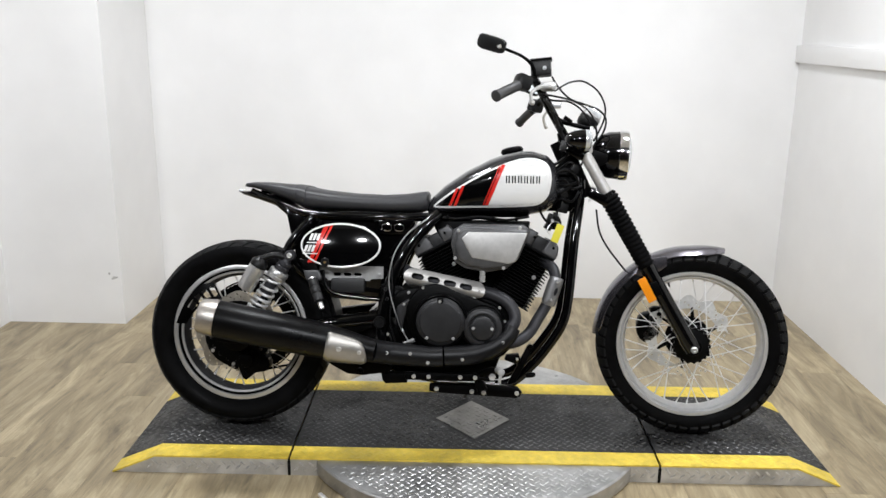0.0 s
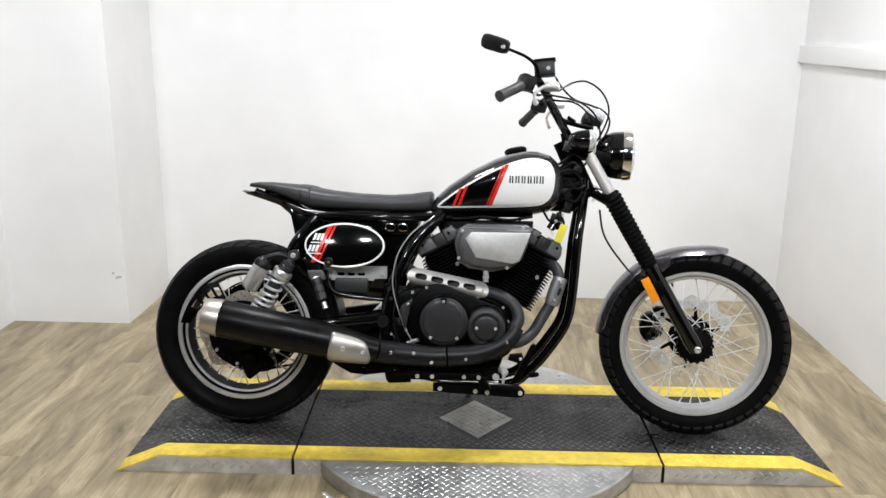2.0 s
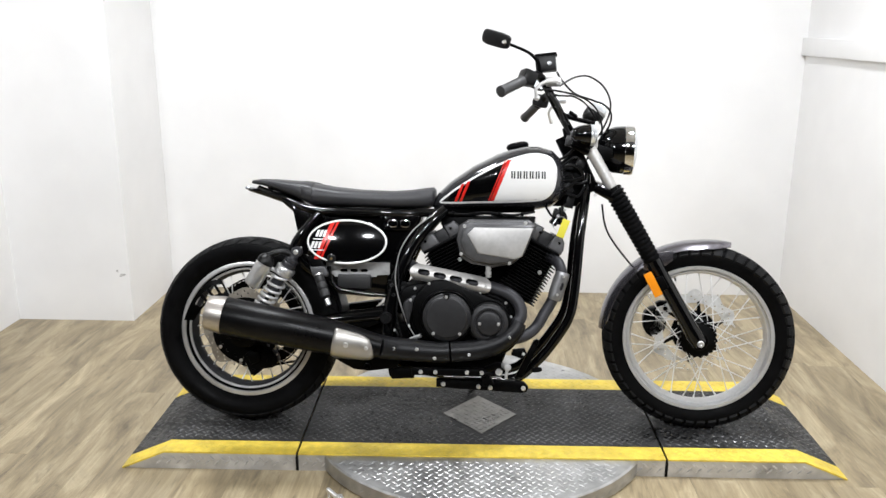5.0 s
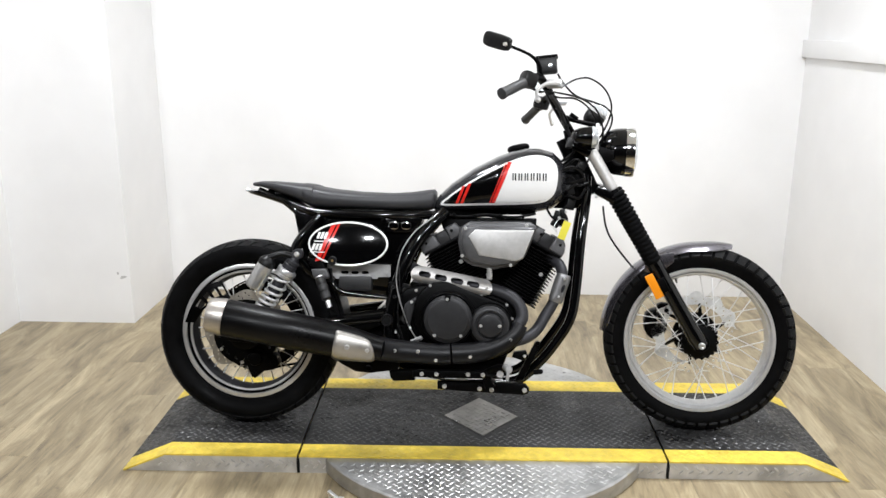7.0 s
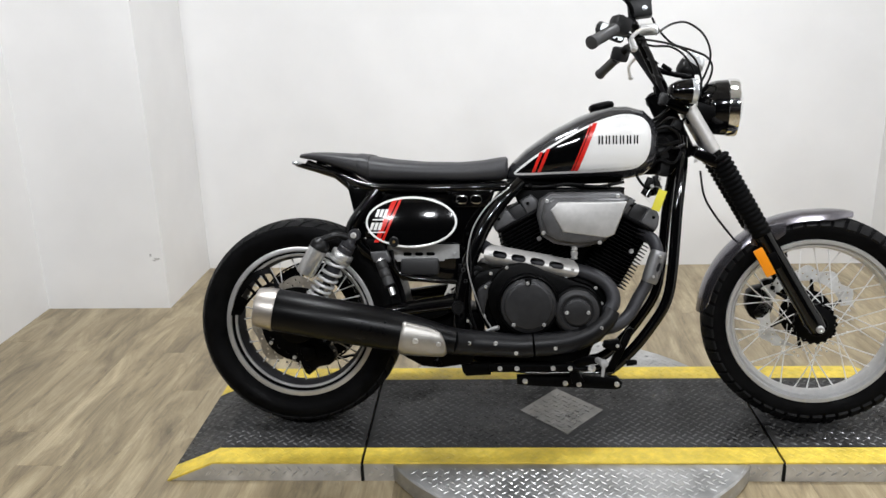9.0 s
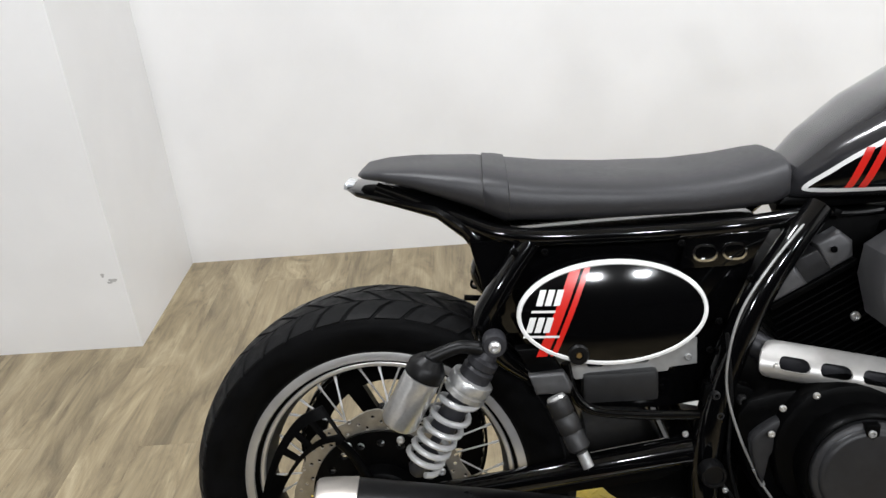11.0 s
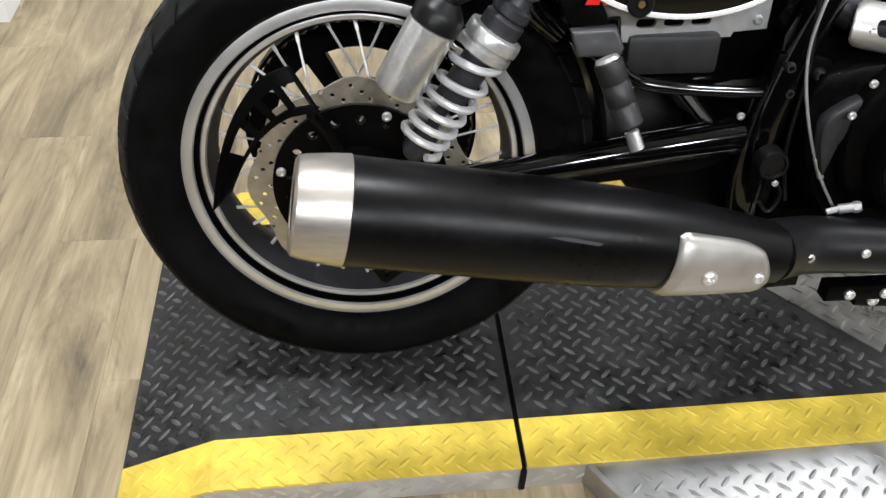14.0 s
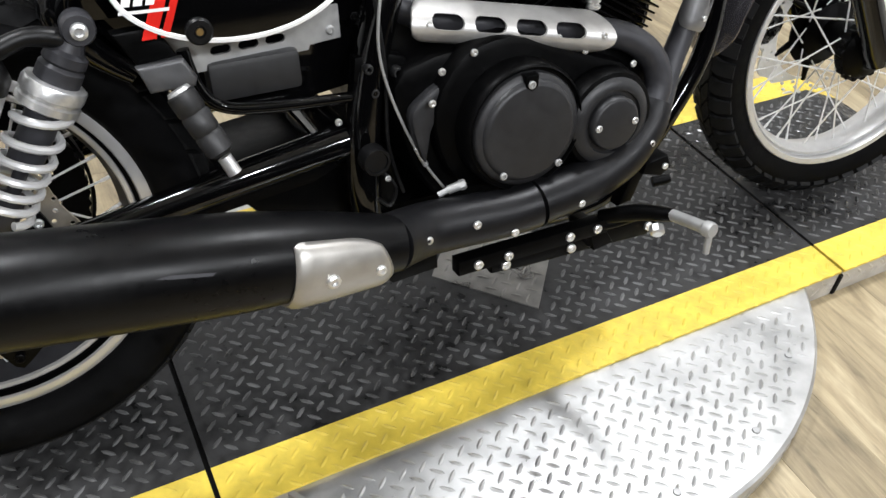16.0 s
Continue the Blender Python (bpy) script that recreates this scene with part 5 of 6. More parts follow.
part("filler_cap", lathe([(0.0, 0.020), (0.026, 0.019), (0.036, 0.015), (0.040, 0.008), (0.040, 0.003), (0.034, -0.006)], (0.170, 0, 0.986), (-0.2, 0, 1), 32), SATIN, tank, "black round filler cap")

# oval side cover
OC = (-0.411, 0.651)


def cover_place(x, h):
    u = ((x - OC[0]) / 0.139) ** 2 + ((h - OC[1]) / 0.077) ** 2
    return -0.188 + (h - OC[1]) * 0.16 - (x - OC[0]) * 0.02 - 0.012 * max(0.0, 1 - u)


oval = ellipse(*OC, 0.137, 0.0755, 64)
side = part("side_cover", decal(oval, cover_place, 0.004, 10), GLOSS, bike, "gloss black oval side cover with white rim")
part("cover_edge", loft([[(x, cover_place(x, h) - 0.004, h) for x, h in oval], [(x, cover_place(x, h) + 0.022, h) for x, h in inset(oval, -0.001)]], cap=False), GLOSS, side)
rim_v = [[(x, cover_place(x, h) - o, h) for x, h in inset(oval, d)] for d, o in ((-0.0006, 0.002), (0.0005, 0.0065), (0.0045, 0.0068), (0.0062, 0.0048))]
part("cover_rim", loft(rim_v, cap=False), WHITE, side, "white oval rim")
slope = 0.054 / 0.122


def cover_stripe(x0, w, h0, h1):
    f = lambda h: x0 + (h - OC[1]) * slope
    part("red_stripe", ribbon((f(h0), h0), (f(h1), h1), (f(h1) + w, h1), (f(h0) + w, h0), cover_place, 0.0052, 14, 3), RED, side, "red diagonal stripe")


cover_stripe(-0.497, 0.0155, 0.592, 0.717)
cover_stripe(-0.477, 0.0085, 0.592, 0.719)
for row, (h0, h1, x0) in enumerate(((0.6675, 0.690, -0.520), (0.6285, 0.651, -0.537))):
    for k in range(3):
        a = x0 + 0.0125 * k
        part("model_mark_bar", ribbon((a, h0), (a + 0.008, h1), (a + 0.0172, h1), (a + 0.0092, h0), cover_place, 0.0054, 4, 2), WHITE, side)
part("mark_line", ribbon((-0.527, 0.6575), (-0.526, 0.661), (-0.492, 0.661), (-0.493, 0.6575), cover_place, 0.0054, 2, 4), WHITE, side)
part("mark_line", ribbon((-0.541, 0.6205), (-0.540, 0.6240), (-0.488, 0.6240), (-0.489, 0.6205), cover_place, 0.0054, 2, 4), WHITE, side)
knob = part("lock_knob", lathe([(0.0155, 0), (0.0155, 0.007), (0.013, 0.010), (0.007, 0.010), (0.006, 0.008), (0, 0.008)], (-0.462, -0.200, 0.594), (0, -1, 0), 20), PLASTIC, side, "small black lock knob")
part("lock_barrel", lathe([(0.0045, 0), (0.004, 0.002), (0, 0.002)], (-0.462, -0.208, 0.594), (0, -1, 0), 12), mat("brass", (0.45, 0.30, 0.12), 0.35, 0.9, grain=0.1), knob, "small brass lock barrel")

# electrics tray, peg, wiring
tray = part("slotted_tray", holed_plate([(-0.492, 0.577), (-0.272, 0.577), (-0.272, 0.535), (-0.315, 0.533), (-0.318, 0.527), (-0.462, 0.527), (-0.466, 0.535), (-0.490, 0.538)], [slot(x, 0.549, 0.026, 0.011, 0) for x in (-0.43, -0.395, -0.36)], 0.006, lambda x, h: -0.136 + (x + 0.465) * 0.09), TRAY, bike, "pale aluminium slotted tray")
for x in (-0.477, -0.286):
    bolt((x, -0.142 + (x + 0.465) * 0.09, 0.547), 0.006, tray, TRAY)
part("fuse_box", rbox((-0.393, -0.128, 0.511), (0.116, 0.040, 0.050), 0.008), GREYBOX, bike, "dark grey plastic fuse box")
part("tray_rail", tube([(-0.478, -0.165, 0.565), (-0.468, -0.167, 0.515), (-0.440, -0.168, 0.487), (-0.37, -0.166, 0.474), (-0.275, -0.162, 0.466)], 0.0078, 12, 6), GLOSS, bike, "bent black tray rail")
pb = part("peg_bracket", prism([(-0.553, 0.600), (-0.506, 0.602), (-0.486, 0.563), (-0.470, 0.520), (-0.490, 0.518), (-0.530, 0.556)], -0.165, -0.188, 0.004), SATIN, bike, "black passenger peg bracket")
part("bracket_plate", prism([(-0.536, 0.563), (-0.484, 0.567), (-0.472, 0.542), (-0.476, 0.532), (-0.526, 0.532)], -0.186, -0.204, 0.005, 3), ENGINE, pb, "grey bent sheet plate")
PEG_A, PEG_D = (-0.500, -0.232, 0.540), (0.37, -0.28, -0.885)
part("passenger_peg", lathe([(0.013, 0.0), (0.0168, 0.003), (0.0168, 0.024), (0.0150, 0.027), (0.0168, 0.030), (0.0166, 0.050), (0.0148, 0.053), (0.0165, 0.056), (0.0160, 0.078), (0.011, 0.082)], PEG_A, PEG_D, 20), GREYBOX, pb, "folded black rubber passenger peg")
part("peg_cap", lathe([(0.0, -0.004), (0.0125, -0.003), (0.0145, 0.001), (0.012, 0.003)], PEG_A, PEG_D, 20), STEEL, pb)
part("peg_hinge", tube([(-0.468, -0.254, 0.463), (-0.460, -0.260, 0.443)], 0.0085, 10, 1), STEEL, pb)
part("brake_hose", tube([(-0.112, -0.125, 0.752), (-0.178, -0.172, 0.703), (-0.222, -0.184, 0.642), (-0.241, -0.188, 0.580), (-0.245, -0.190, 0.520), (-0.229, -0.194, 0.450), (-0.200, -0.202, 0.376), (-0.167, -0.206, 0.322)], 0.0021, 8, 6), TRAY, bike, "thin braided steel brake hose")
part("hose_fitting", tube([(-0.206, -0.201, 0.392), (-0.194, -0.203, 0.365)], 0.0042, 8, 1), STEEL, bike)
stay = part("frame_stay", prism(rounded([(-0.272, 0.520), (-0.205, 0.512), (-0.196, 0.480), (-0.236, 0.458), (-0.268, 0.462)], 2), -0.150, -0.172, 0.004), SATIN, bike, "black frame stay behind the engine")
for x, h, r in ((-0.258, 0.505, 0.0070), (-0.218, 0.494, 0.0085), (-0.252, 0.472, 0.0070)):
    bolt((x, -0.172, h), r, stay, GREYBOX, rise=0.012)
for x, y, h, r in ((-0.190, -0.20, 0.438, 0.0048), (-0.262, -0.185, 0.395, 0.0045), (-0.246, -0.19, 0.352, 0.0045), (-0.300, -0.165, 0.437, 0.0050)):
    bolt((x, y, h), r, bike)
part("brake_switch", geo_join(tube([(-0.176, -0.232, 0.335), (-0.152, -0.240, 0.343)], 0.0062, 10, 1), lathe([(0.0075, 0.0), (0.0075, 0.007), (0.004, 0.008)], (-0.160, -0.237, 0.340), (0.9, -0.3, 0.3), 6), tube([(-0.19, -0.230, 0.330), (-0.176, -0.232, 0.335)], 0.0042, 8, 1)), TRAY, bike, "bright brake light switch")
for pts in ([(-0.24, -0.17, 0.60), (-0.235, -0.18, 0.50), (-0.24, -0.185, 0.40), (-0.22, -0.18, 0.32)], [(-0.25, -0.185, 0.36), (-0.235, -0.19, 0.335), (-0.245, -0.19, 0.31), (-0.262, -0.19, 0.325)]):
    part("wire", tube(pts, 0.003, 8, 5), PLASTIC, bike)

part("belt_guard", prism([(-0.465, 0.366), (-0.30, 0.385), (-0.20, 0.36), (-0.20, 0.25), (-0.33, 0.24), (-0.41, 0.30)], 0.08, -0.11, 0.01), SATIN, bike, "black belt guard behind the engine")

# foot controls
fc = part("control_plate", prism(rounded([(-0.18, 0.239), (0.072, 0.239), (0.074, 0.215), (-0.18, 0.215)], 1), -0.245, -0.270, 0.003), SATIN, bike, "black foot control carrier plate")
low = part("lower_plate", prism([(-0.10, 0.191), (0.165, 0.191), (0.196, 0.187), (0.211, 0.172), (0.206, 0.156), (0.190, 0.151), (0.06, 0.157), (-0.03, 0.160), (-0.10, 0.166)], -0.19, -0.220, 0.003), SATIN, fc, "black lower carrier plate")
part("tie_plate", prism([(0.050, 0.215), (0.078, 0.215), (0.095, 0.185), (0.060, 0.180)], -0.195, -0.258, 0.002), SATIN, fc)
part("front_bracket", prism([(0.165, 0.190), (0.192, 0.193), (0.250, 0.316), (0.240, 0.328), (0.229, 0.320)], -0.150, -0.175, 0.004), SATIN, fc, "black front bracket arm")
bolt((0.240, -0.175, 0.318), 0.010, fc, SATIN)
bolt((0.228, -0.180, 0.222), 0.009, fc, SATIN, (1, -0.4, 0.2), rise=0.03)
for x, h in ((-0.150, 0.227), (-0.101, 0.227), (0.004, 0.228), (0.053, 0.228)):
    bolt((x, -0.270, h), 0.0072, fc)
for x, h in ((-0.076, 0.176), (0.043, 0.170), (0.083, 0.167), (0.194, 0.168)):
    bolt((x, -0.220, h), 0.0078, low)
part("linkage_sleeve", tube([(-0.035, -0.215, 0.203), (-0.005, -0.215, 0.203)], 0.0050, 10, 1), TRAY, fc)
part("sump", prism([(-0.22, 0.27), (0.14, 0.27), (0.12, 0.215), (-0.02, 0.19), (-0.20, 0.20)], 0.10, -0.12, 0.015), SATIN, bike, "black engine sump")
part("linkage_rod", tube([(-0.075, -0.214, 0.2025), (0.12, -0.214, 0.203)], 0.0028, 8, 1), STEEL, fc)
peg = part("foot_peg", geo_join(tube([(0.122, -0.345, 0.271), (0.133, -0.418, 0.278)], 0.0090, 14, 1), lathe([(0.0, -0.004), (0.010, -0.003), (0.0115, 0.001), (0.0115, 0.010), (0.009, 0.013)], (0.133, -0.418, 0.278), (-0.15, 0.98, -0.1), 14), tube([(0.132, -0.416, 0.278), (0.128, -0.419, 0.243)], [0.0055, 0.0045], 10, 1)), TRAY, bike, "bright steel foot peg with feeler bolt")
part("peg_mount", tube([(0.070, -0.255, 0.236), (0.100, -0.300, 0.258), (0.124, -0.350, 0.271)], [0.012, 0.013, 0.010], 12, 3), SATIN, peg, "black peg mount")
part("peg_nut", lathe([(0.009, -0.006), (0.011, -0.004), (0.011, 0.006), (0.008, 0.009), (0, 0.009)], (0.108, -0.338, 0.246), (-0.3, -0.6, -0.4), 8), STEEL, peg)
part("brake_pedal", tube([(0.03, -0.262, 0.230), (0.08, -0.266, 0.226), (0.12, -0.274, 0.232), (0.145, -0.285, 0.240)], 0.007, 10, 5), SATIN, bike, "black brake pedal")
part("lower_bracket", prism([(-0.478, 0.278), (-0.27, 0.288), (-0.22, 0.262), (-0.235, 0.226), (-0.326, 0.213), (-0.381, 0.217), (-0.43, 0.243)], -0.19, -0.21, 0.004), SATIN, bike, "black exhaust hanger bracket")
part("carrier_end", prism([(-0.268, 0.223), (-0.178, 0.222), (-0.178, 0.188), (-0.252, 0.184), (-0.262, 0.196)], -0.165, -0.196, 0.003), SATIN, fc, "black carrier end block")
part("hanger_boss", lathe([(0.0125, 0.0), (0.0125, 0.012), (0.010, 0.015), (0.0065, 0.015), (0.006, 0.010), (0, 0.010)], (-0.336, -0.209, 0.229), (0, -1, 0), 18), SATIN, bike, "black exhaust hanger boss")
part("side_stand", tube([(-0.03, 0.16, 0.17), (0.01, 0.24, 0.08), (0.03, 0.295, 0.012 + 0.04)], [0.012, 0.011, 0.01], 10, 3), SATIN, bike, "black side stand")

# front end, turned on the steering axis
FORK_A, FORK_B = Vector((0.392, 0, 1.012)), Vector((0.797, 0, 0.319))
fd = (FORK_B - FORK_A).normalized()


def on_fork(h, lat):
    s = (h - FORK_A.z) / fd.z
    return FORK_A + fd * s + Vector((0, lat, 0))


for lat in (-0.105, 0.105):
    leg = part("fork_leg", lathe([(0.022, 0), (0.0265, 0.004), (0.0265, 0.27), (0.030, 0.30), (0.026, 0.335), (0.012, 0.345)], on_fork(0.610, lat), fd, 24), GLOSS, bike, "gloss black fork slider", m=STEER)
    part("fork_tube", lathe([(0.016, 0), (0.0175, 0.003), (0.0175, 0.24)], on_fork(1.02, lat), fd, 24), SATIN, leg)
    part("fork_cover", lathe([(0.0178, 0), (0.0198, 0.002), (0.0198, 0.150), (0.0178, 0.152)], on_fork(0.985, lat), fd, 24), SILVER, leg, "silver fork cover")
    bel = []
    for k in range(17):
        bel += [(0.0275, 0.016 * k), (0.0335 - 0.0002 * k, 0.016 * k + 0.006), (0.0335 - 0.0002 * k, 0.016 * k + 0.010)]
    bel.append((0.027, 0.272))
    part("fork_boot", lathe(bel, on_fork(0.842, lat), fd, 24), RUBBER, leg, "ribbed black rubber fork boot")
    part("axle_nut", lathe([(0.0115, 0), (0.0115, 0.012), (0.009, 0.015), (0.005, 0.015), (0.004, 0.008), (0, 0.008)], AX_F + Vector((0, math.copysign(0.126, lat) + 0.010, 0)), (0, math.copysign(1, lat), 0), 12), STEEL, leg)
for h, s in ((1.000, (0.070, 0.262, 0.028)), (0.850, (0.080, 0.268, 0.036))):
    c = on_fork(h, 0) + Vector((-0.025, 0, -0.012))
    part("fork_clamp", rbox(tuple(c), s, 0.010, (0, 28, 0)), GLOSS, bike, "black triple clamp", m=STEER)
for lat in (-0.118,):
    c = on_fork(0.517, lat - 0.033)
    part("side_reflector", rbox((c.x - 0.050, c.y + 0.012, c.z + 0.012), (0.029, 0.008, 0.088), 0.0025, (0, -28.3, 0)), AMBER, bike, "amber side reflector", m=STEER)
part("reflector_stay", rbox(tuple(on_fork(0.517, -0.13) + Vector((-0.03, 0, 0.01))), (0.05, 0.012, 0.05), 0.003, (0, -28.3, 0)), SATIN, bike, m=STEER)
part("steering_neck", geo_join(tube([HEAD + Vector((-0.01, 0, 0.03)), HEAD + Vector((0.085, 0, -0.17))], 0.036, 18, 1), prism([(0.24, 0.86), (0.36, 0.97), (0.43, 0.84), (0.38, 0.78), (0.30, 0.78)], 0.03, -0.035, 0.008)), SATIN, bike, "black steering neck")
for pts in ([(0.30, -0.07, 0.90), (0.35, -0.085, 0.925), (0.39, -0.08, 0.90), (0.40, -0.06, 0.86)], [(0.31, -0.06, 0.87), (0.35, -0.095, 0.87), (0.39, -0.09, 0.88)], [(0.30, -0.05, 0.83), (0.34, -0.09, 0.845), (0.37, -0.09, 0.87)], [(0.31, -0.05, 0.94), (0.34, -0.08, 0.96), (0.38, -0.07, 1.0)]):
    part("wire", tube(pts, 0.005, 8, 5), PLASTIC, bike)
part("horn", lathe([(0.0, 0.0), (0.022, 0.002), (0.026, 0.01), (0.026, 0.022), (0.016, 0.03), (0, 0.031)], (0.312, -0.05, 0.742), (0.3, -1, 0), 20), SATIN, bike, "round black horn")
for c, size, turn_ in (((0.303, -0.10, 0.757), (0.022, 0.016, 0.030), 20), ((0.322, -0.105, 0.762), (0.016, 0.014, 0.034), -15), ((0.296, -0.085, 0.725), (0.026, 0.02, 0.018), 35), ((0.330, -0.085, 0.735), (0.020, 0.02, 0.026), 0), ((0.35, -0.06, 0.80), (0.03, 0.03, 0.05), 12), ((0.345, -0.075, 0.845), (0.028, 0.02, 0.036), -20), ((0.385, -0.085, 0.93), (0.03, 0.02, 0.03), 30)):
    part("connector", rbox(c, size, 0.003, (0, turn_, 15)), PLASTIC, bike)
for c in ((0.308, -0.112, 0.748), (0.331, -0.108, 0.768), (0.430, -0.135, 0.820), (0.447, -0.135, 0.832)):
    bolt(c, 0.0055, bike)
for pts in ([(0.27, -0.07, 0.775), (0.29, -0.10, 0.745), (0.31, -0.105, 0.765), (0.335, -0.09, 0.79)], [(0.31, -0.06, 0.80), (0.335, -0.085, 0.825), (0.375, -0.09, 0.815), (0.40, -0.08, 0.85)], [(0.31, -0.05, 0.855), (0.345, -0.09, 0.89), (0.375, -0.085, 0.86), (0.41, -0.07, 0.87)], [(0.32, -0.05, 0.91), (0.36, -0.095, 0.95), (0.40, -0.085, 0.94), (0.42, -0.06, 0.97)]):
    part("wire", tube(pts, 0.0042, 8, 5), PLASTIC, bike)
lampb = part("headlight", lathe([(0.0, -0.095), (0.03, -0.092), (0.055, -0.080), (0.072, -0.060), (0.081, -0.035), (0.084, 0.0)], (0.525, 0, 0.981), (1, 0, -0.03), 40), GLOSS, bike, "gloss black round headlight with chrome bezel", m=STEER)
part("bezel", lathe([(0.084, 0.0), (0.087, 0.002), (0.0875, 0.024), (0.085, 0.032), (0.080, 0.034), (0.078, 0.030)], (0.525, 0, 0.981), (1, 0, -0.03), 40, closed=False), CHROME, lampb, "chrome headlight bezel")
part("lens", lathe([(0.079, 0.026), (0.07, 0.036), (0.04, 0.043), (0.0, 0.045)], (0.525, 0, 0.981), (1, 0, -0.03), 40), LENS, lampb, "clear headlight lens")
for lat in (-0.085, 0.085):
    part("headlight_stay", prism([(0.40, 1.0), (0.44, 1.0), (0.485, 0.985), (0.485, 0.955), (0.45, 0.94), (0.42, 0.93)], lat - 0.004, lat + 0.004, 0.0015), SATIN, lampb)
M_AX = (0.60, 0, 0.80)
meter = part("speedometer", lathe([(0.0, -0.034), (0.020, -0.032), (0.031, -0.022), (0.036, -0.008), (0.037, 0.010), (0.035, 0.016), (0.031, 0.016)], (0.434, -0.002, 1.101), M_AX, 32), PLASTIC, bike, "round black speedometer with a clear dome")
part("meter_ring", lathe([(0.033, 0.014), (0.036, 0.014), (0.036, 0.024), (0.033, 0.026)], (0.434, -0.002, 1.101), M_AX, 32, closed=True), TRAY, meter, "grey meter ring")
part("meter_glass", lathe([(0.033, 0.022), (0.031, 0.036), (0.023, 0.050), (0.012, 0.057), (0.0, 0.059)], (0.434, -0.002, 1.101), M_AX, 32), LENS, meter, "domed clear meter glass")
part("meter_arm", geo_join(tube([(0.325, -0.035, 1.100), (0.375, -0.03, 1.086), (0.435, -0.03, 1.074)], [0.010, 0.008, 0.009], 10, 3), tube([(0.345, -0.05, 1.11), (0.372, -0.05, 1.092)], 0.007, 8, 1)), SATIN, meter, "black meter bracket arm")
for lat in (-0.112, 0.092):
    part("headlight_ear", rbox((0.433, lat, 1.028), (0.012, 0.004, 0.090), 0.0018, (0, 1, 0)), SILVER, bike, "silver headlight ear strip")
for lat in (-0.185, 0.185):
    sig = part("turn_signal", lathe([(0.0, 0.0), (0.014, 0.003), (0.024, 0.013), (0.031, 0.030), (0.0345, 0.052), (0.0355, 0.066)], (0.336, lat, 1.020), (1, 0, 0), 28), GLOSS, bike, "black bullet turn signal")
    part("signal_lens", lathe([(0.0355, 0.066), (0.0360, 0.069), (0.0350, 0.080), (0.026, 0.086), (0.0, 0.088)], (0.336, lat, 1.020), (1, 0, 0), 28), LENS, sig, "clear signal lens")
    part("signal_stalk", tube([(0.383, lat, 1.012), (0.398, lat * 0.75, 1.000), (0.412, lat * 0.52, 0.985)], [0.009, 0.008, 0.009], 12, 3), SATIN, sig)
part("top_cover", rbox((0.385, 0, 1.010), (0.080, 0.15, 0.064), 0.022, (0, 16, 0)), SATIN, bike, "black bar clamp cover", m=STEER)
part("meter_bracket", tube([(0.395, 0, 1.025), (0.425, 0, 1.050)], [0.030, 0.024], 14, 1), SATIN, bike, "black meter bracket", m=STEER)
part("clamp_block", rbox((0.343, -0.085, 1.006), (0.024, 0.03, 0.036), 0.005, (0, 12, 0)), GREYBOX, bike, "dark grey connector block")
BARS = pose(*HEAD, 0, 0, -8) @ pose(*(-HEAD)) @ pose(0.008, 0, 0.016)
bar = [(0.348, 0.03, 1.030), (0.326, 0.07, 1.066), (0.306, 0.11, 1.101), (0.286, 0.15, 1.136), (0.266, 0.20, 1.172), (0.245, 0.27, 1.190), (0.200, 0.345, 1.160), (0.147, 0.42, 1.120)]
hb = part("handlebar", tube([(x, -y, z) for x, y, z in bar[::-1]] + bar, 0.0142, 14, 6), SATIN, bike, "black high-rise handlebar", m=BARS)
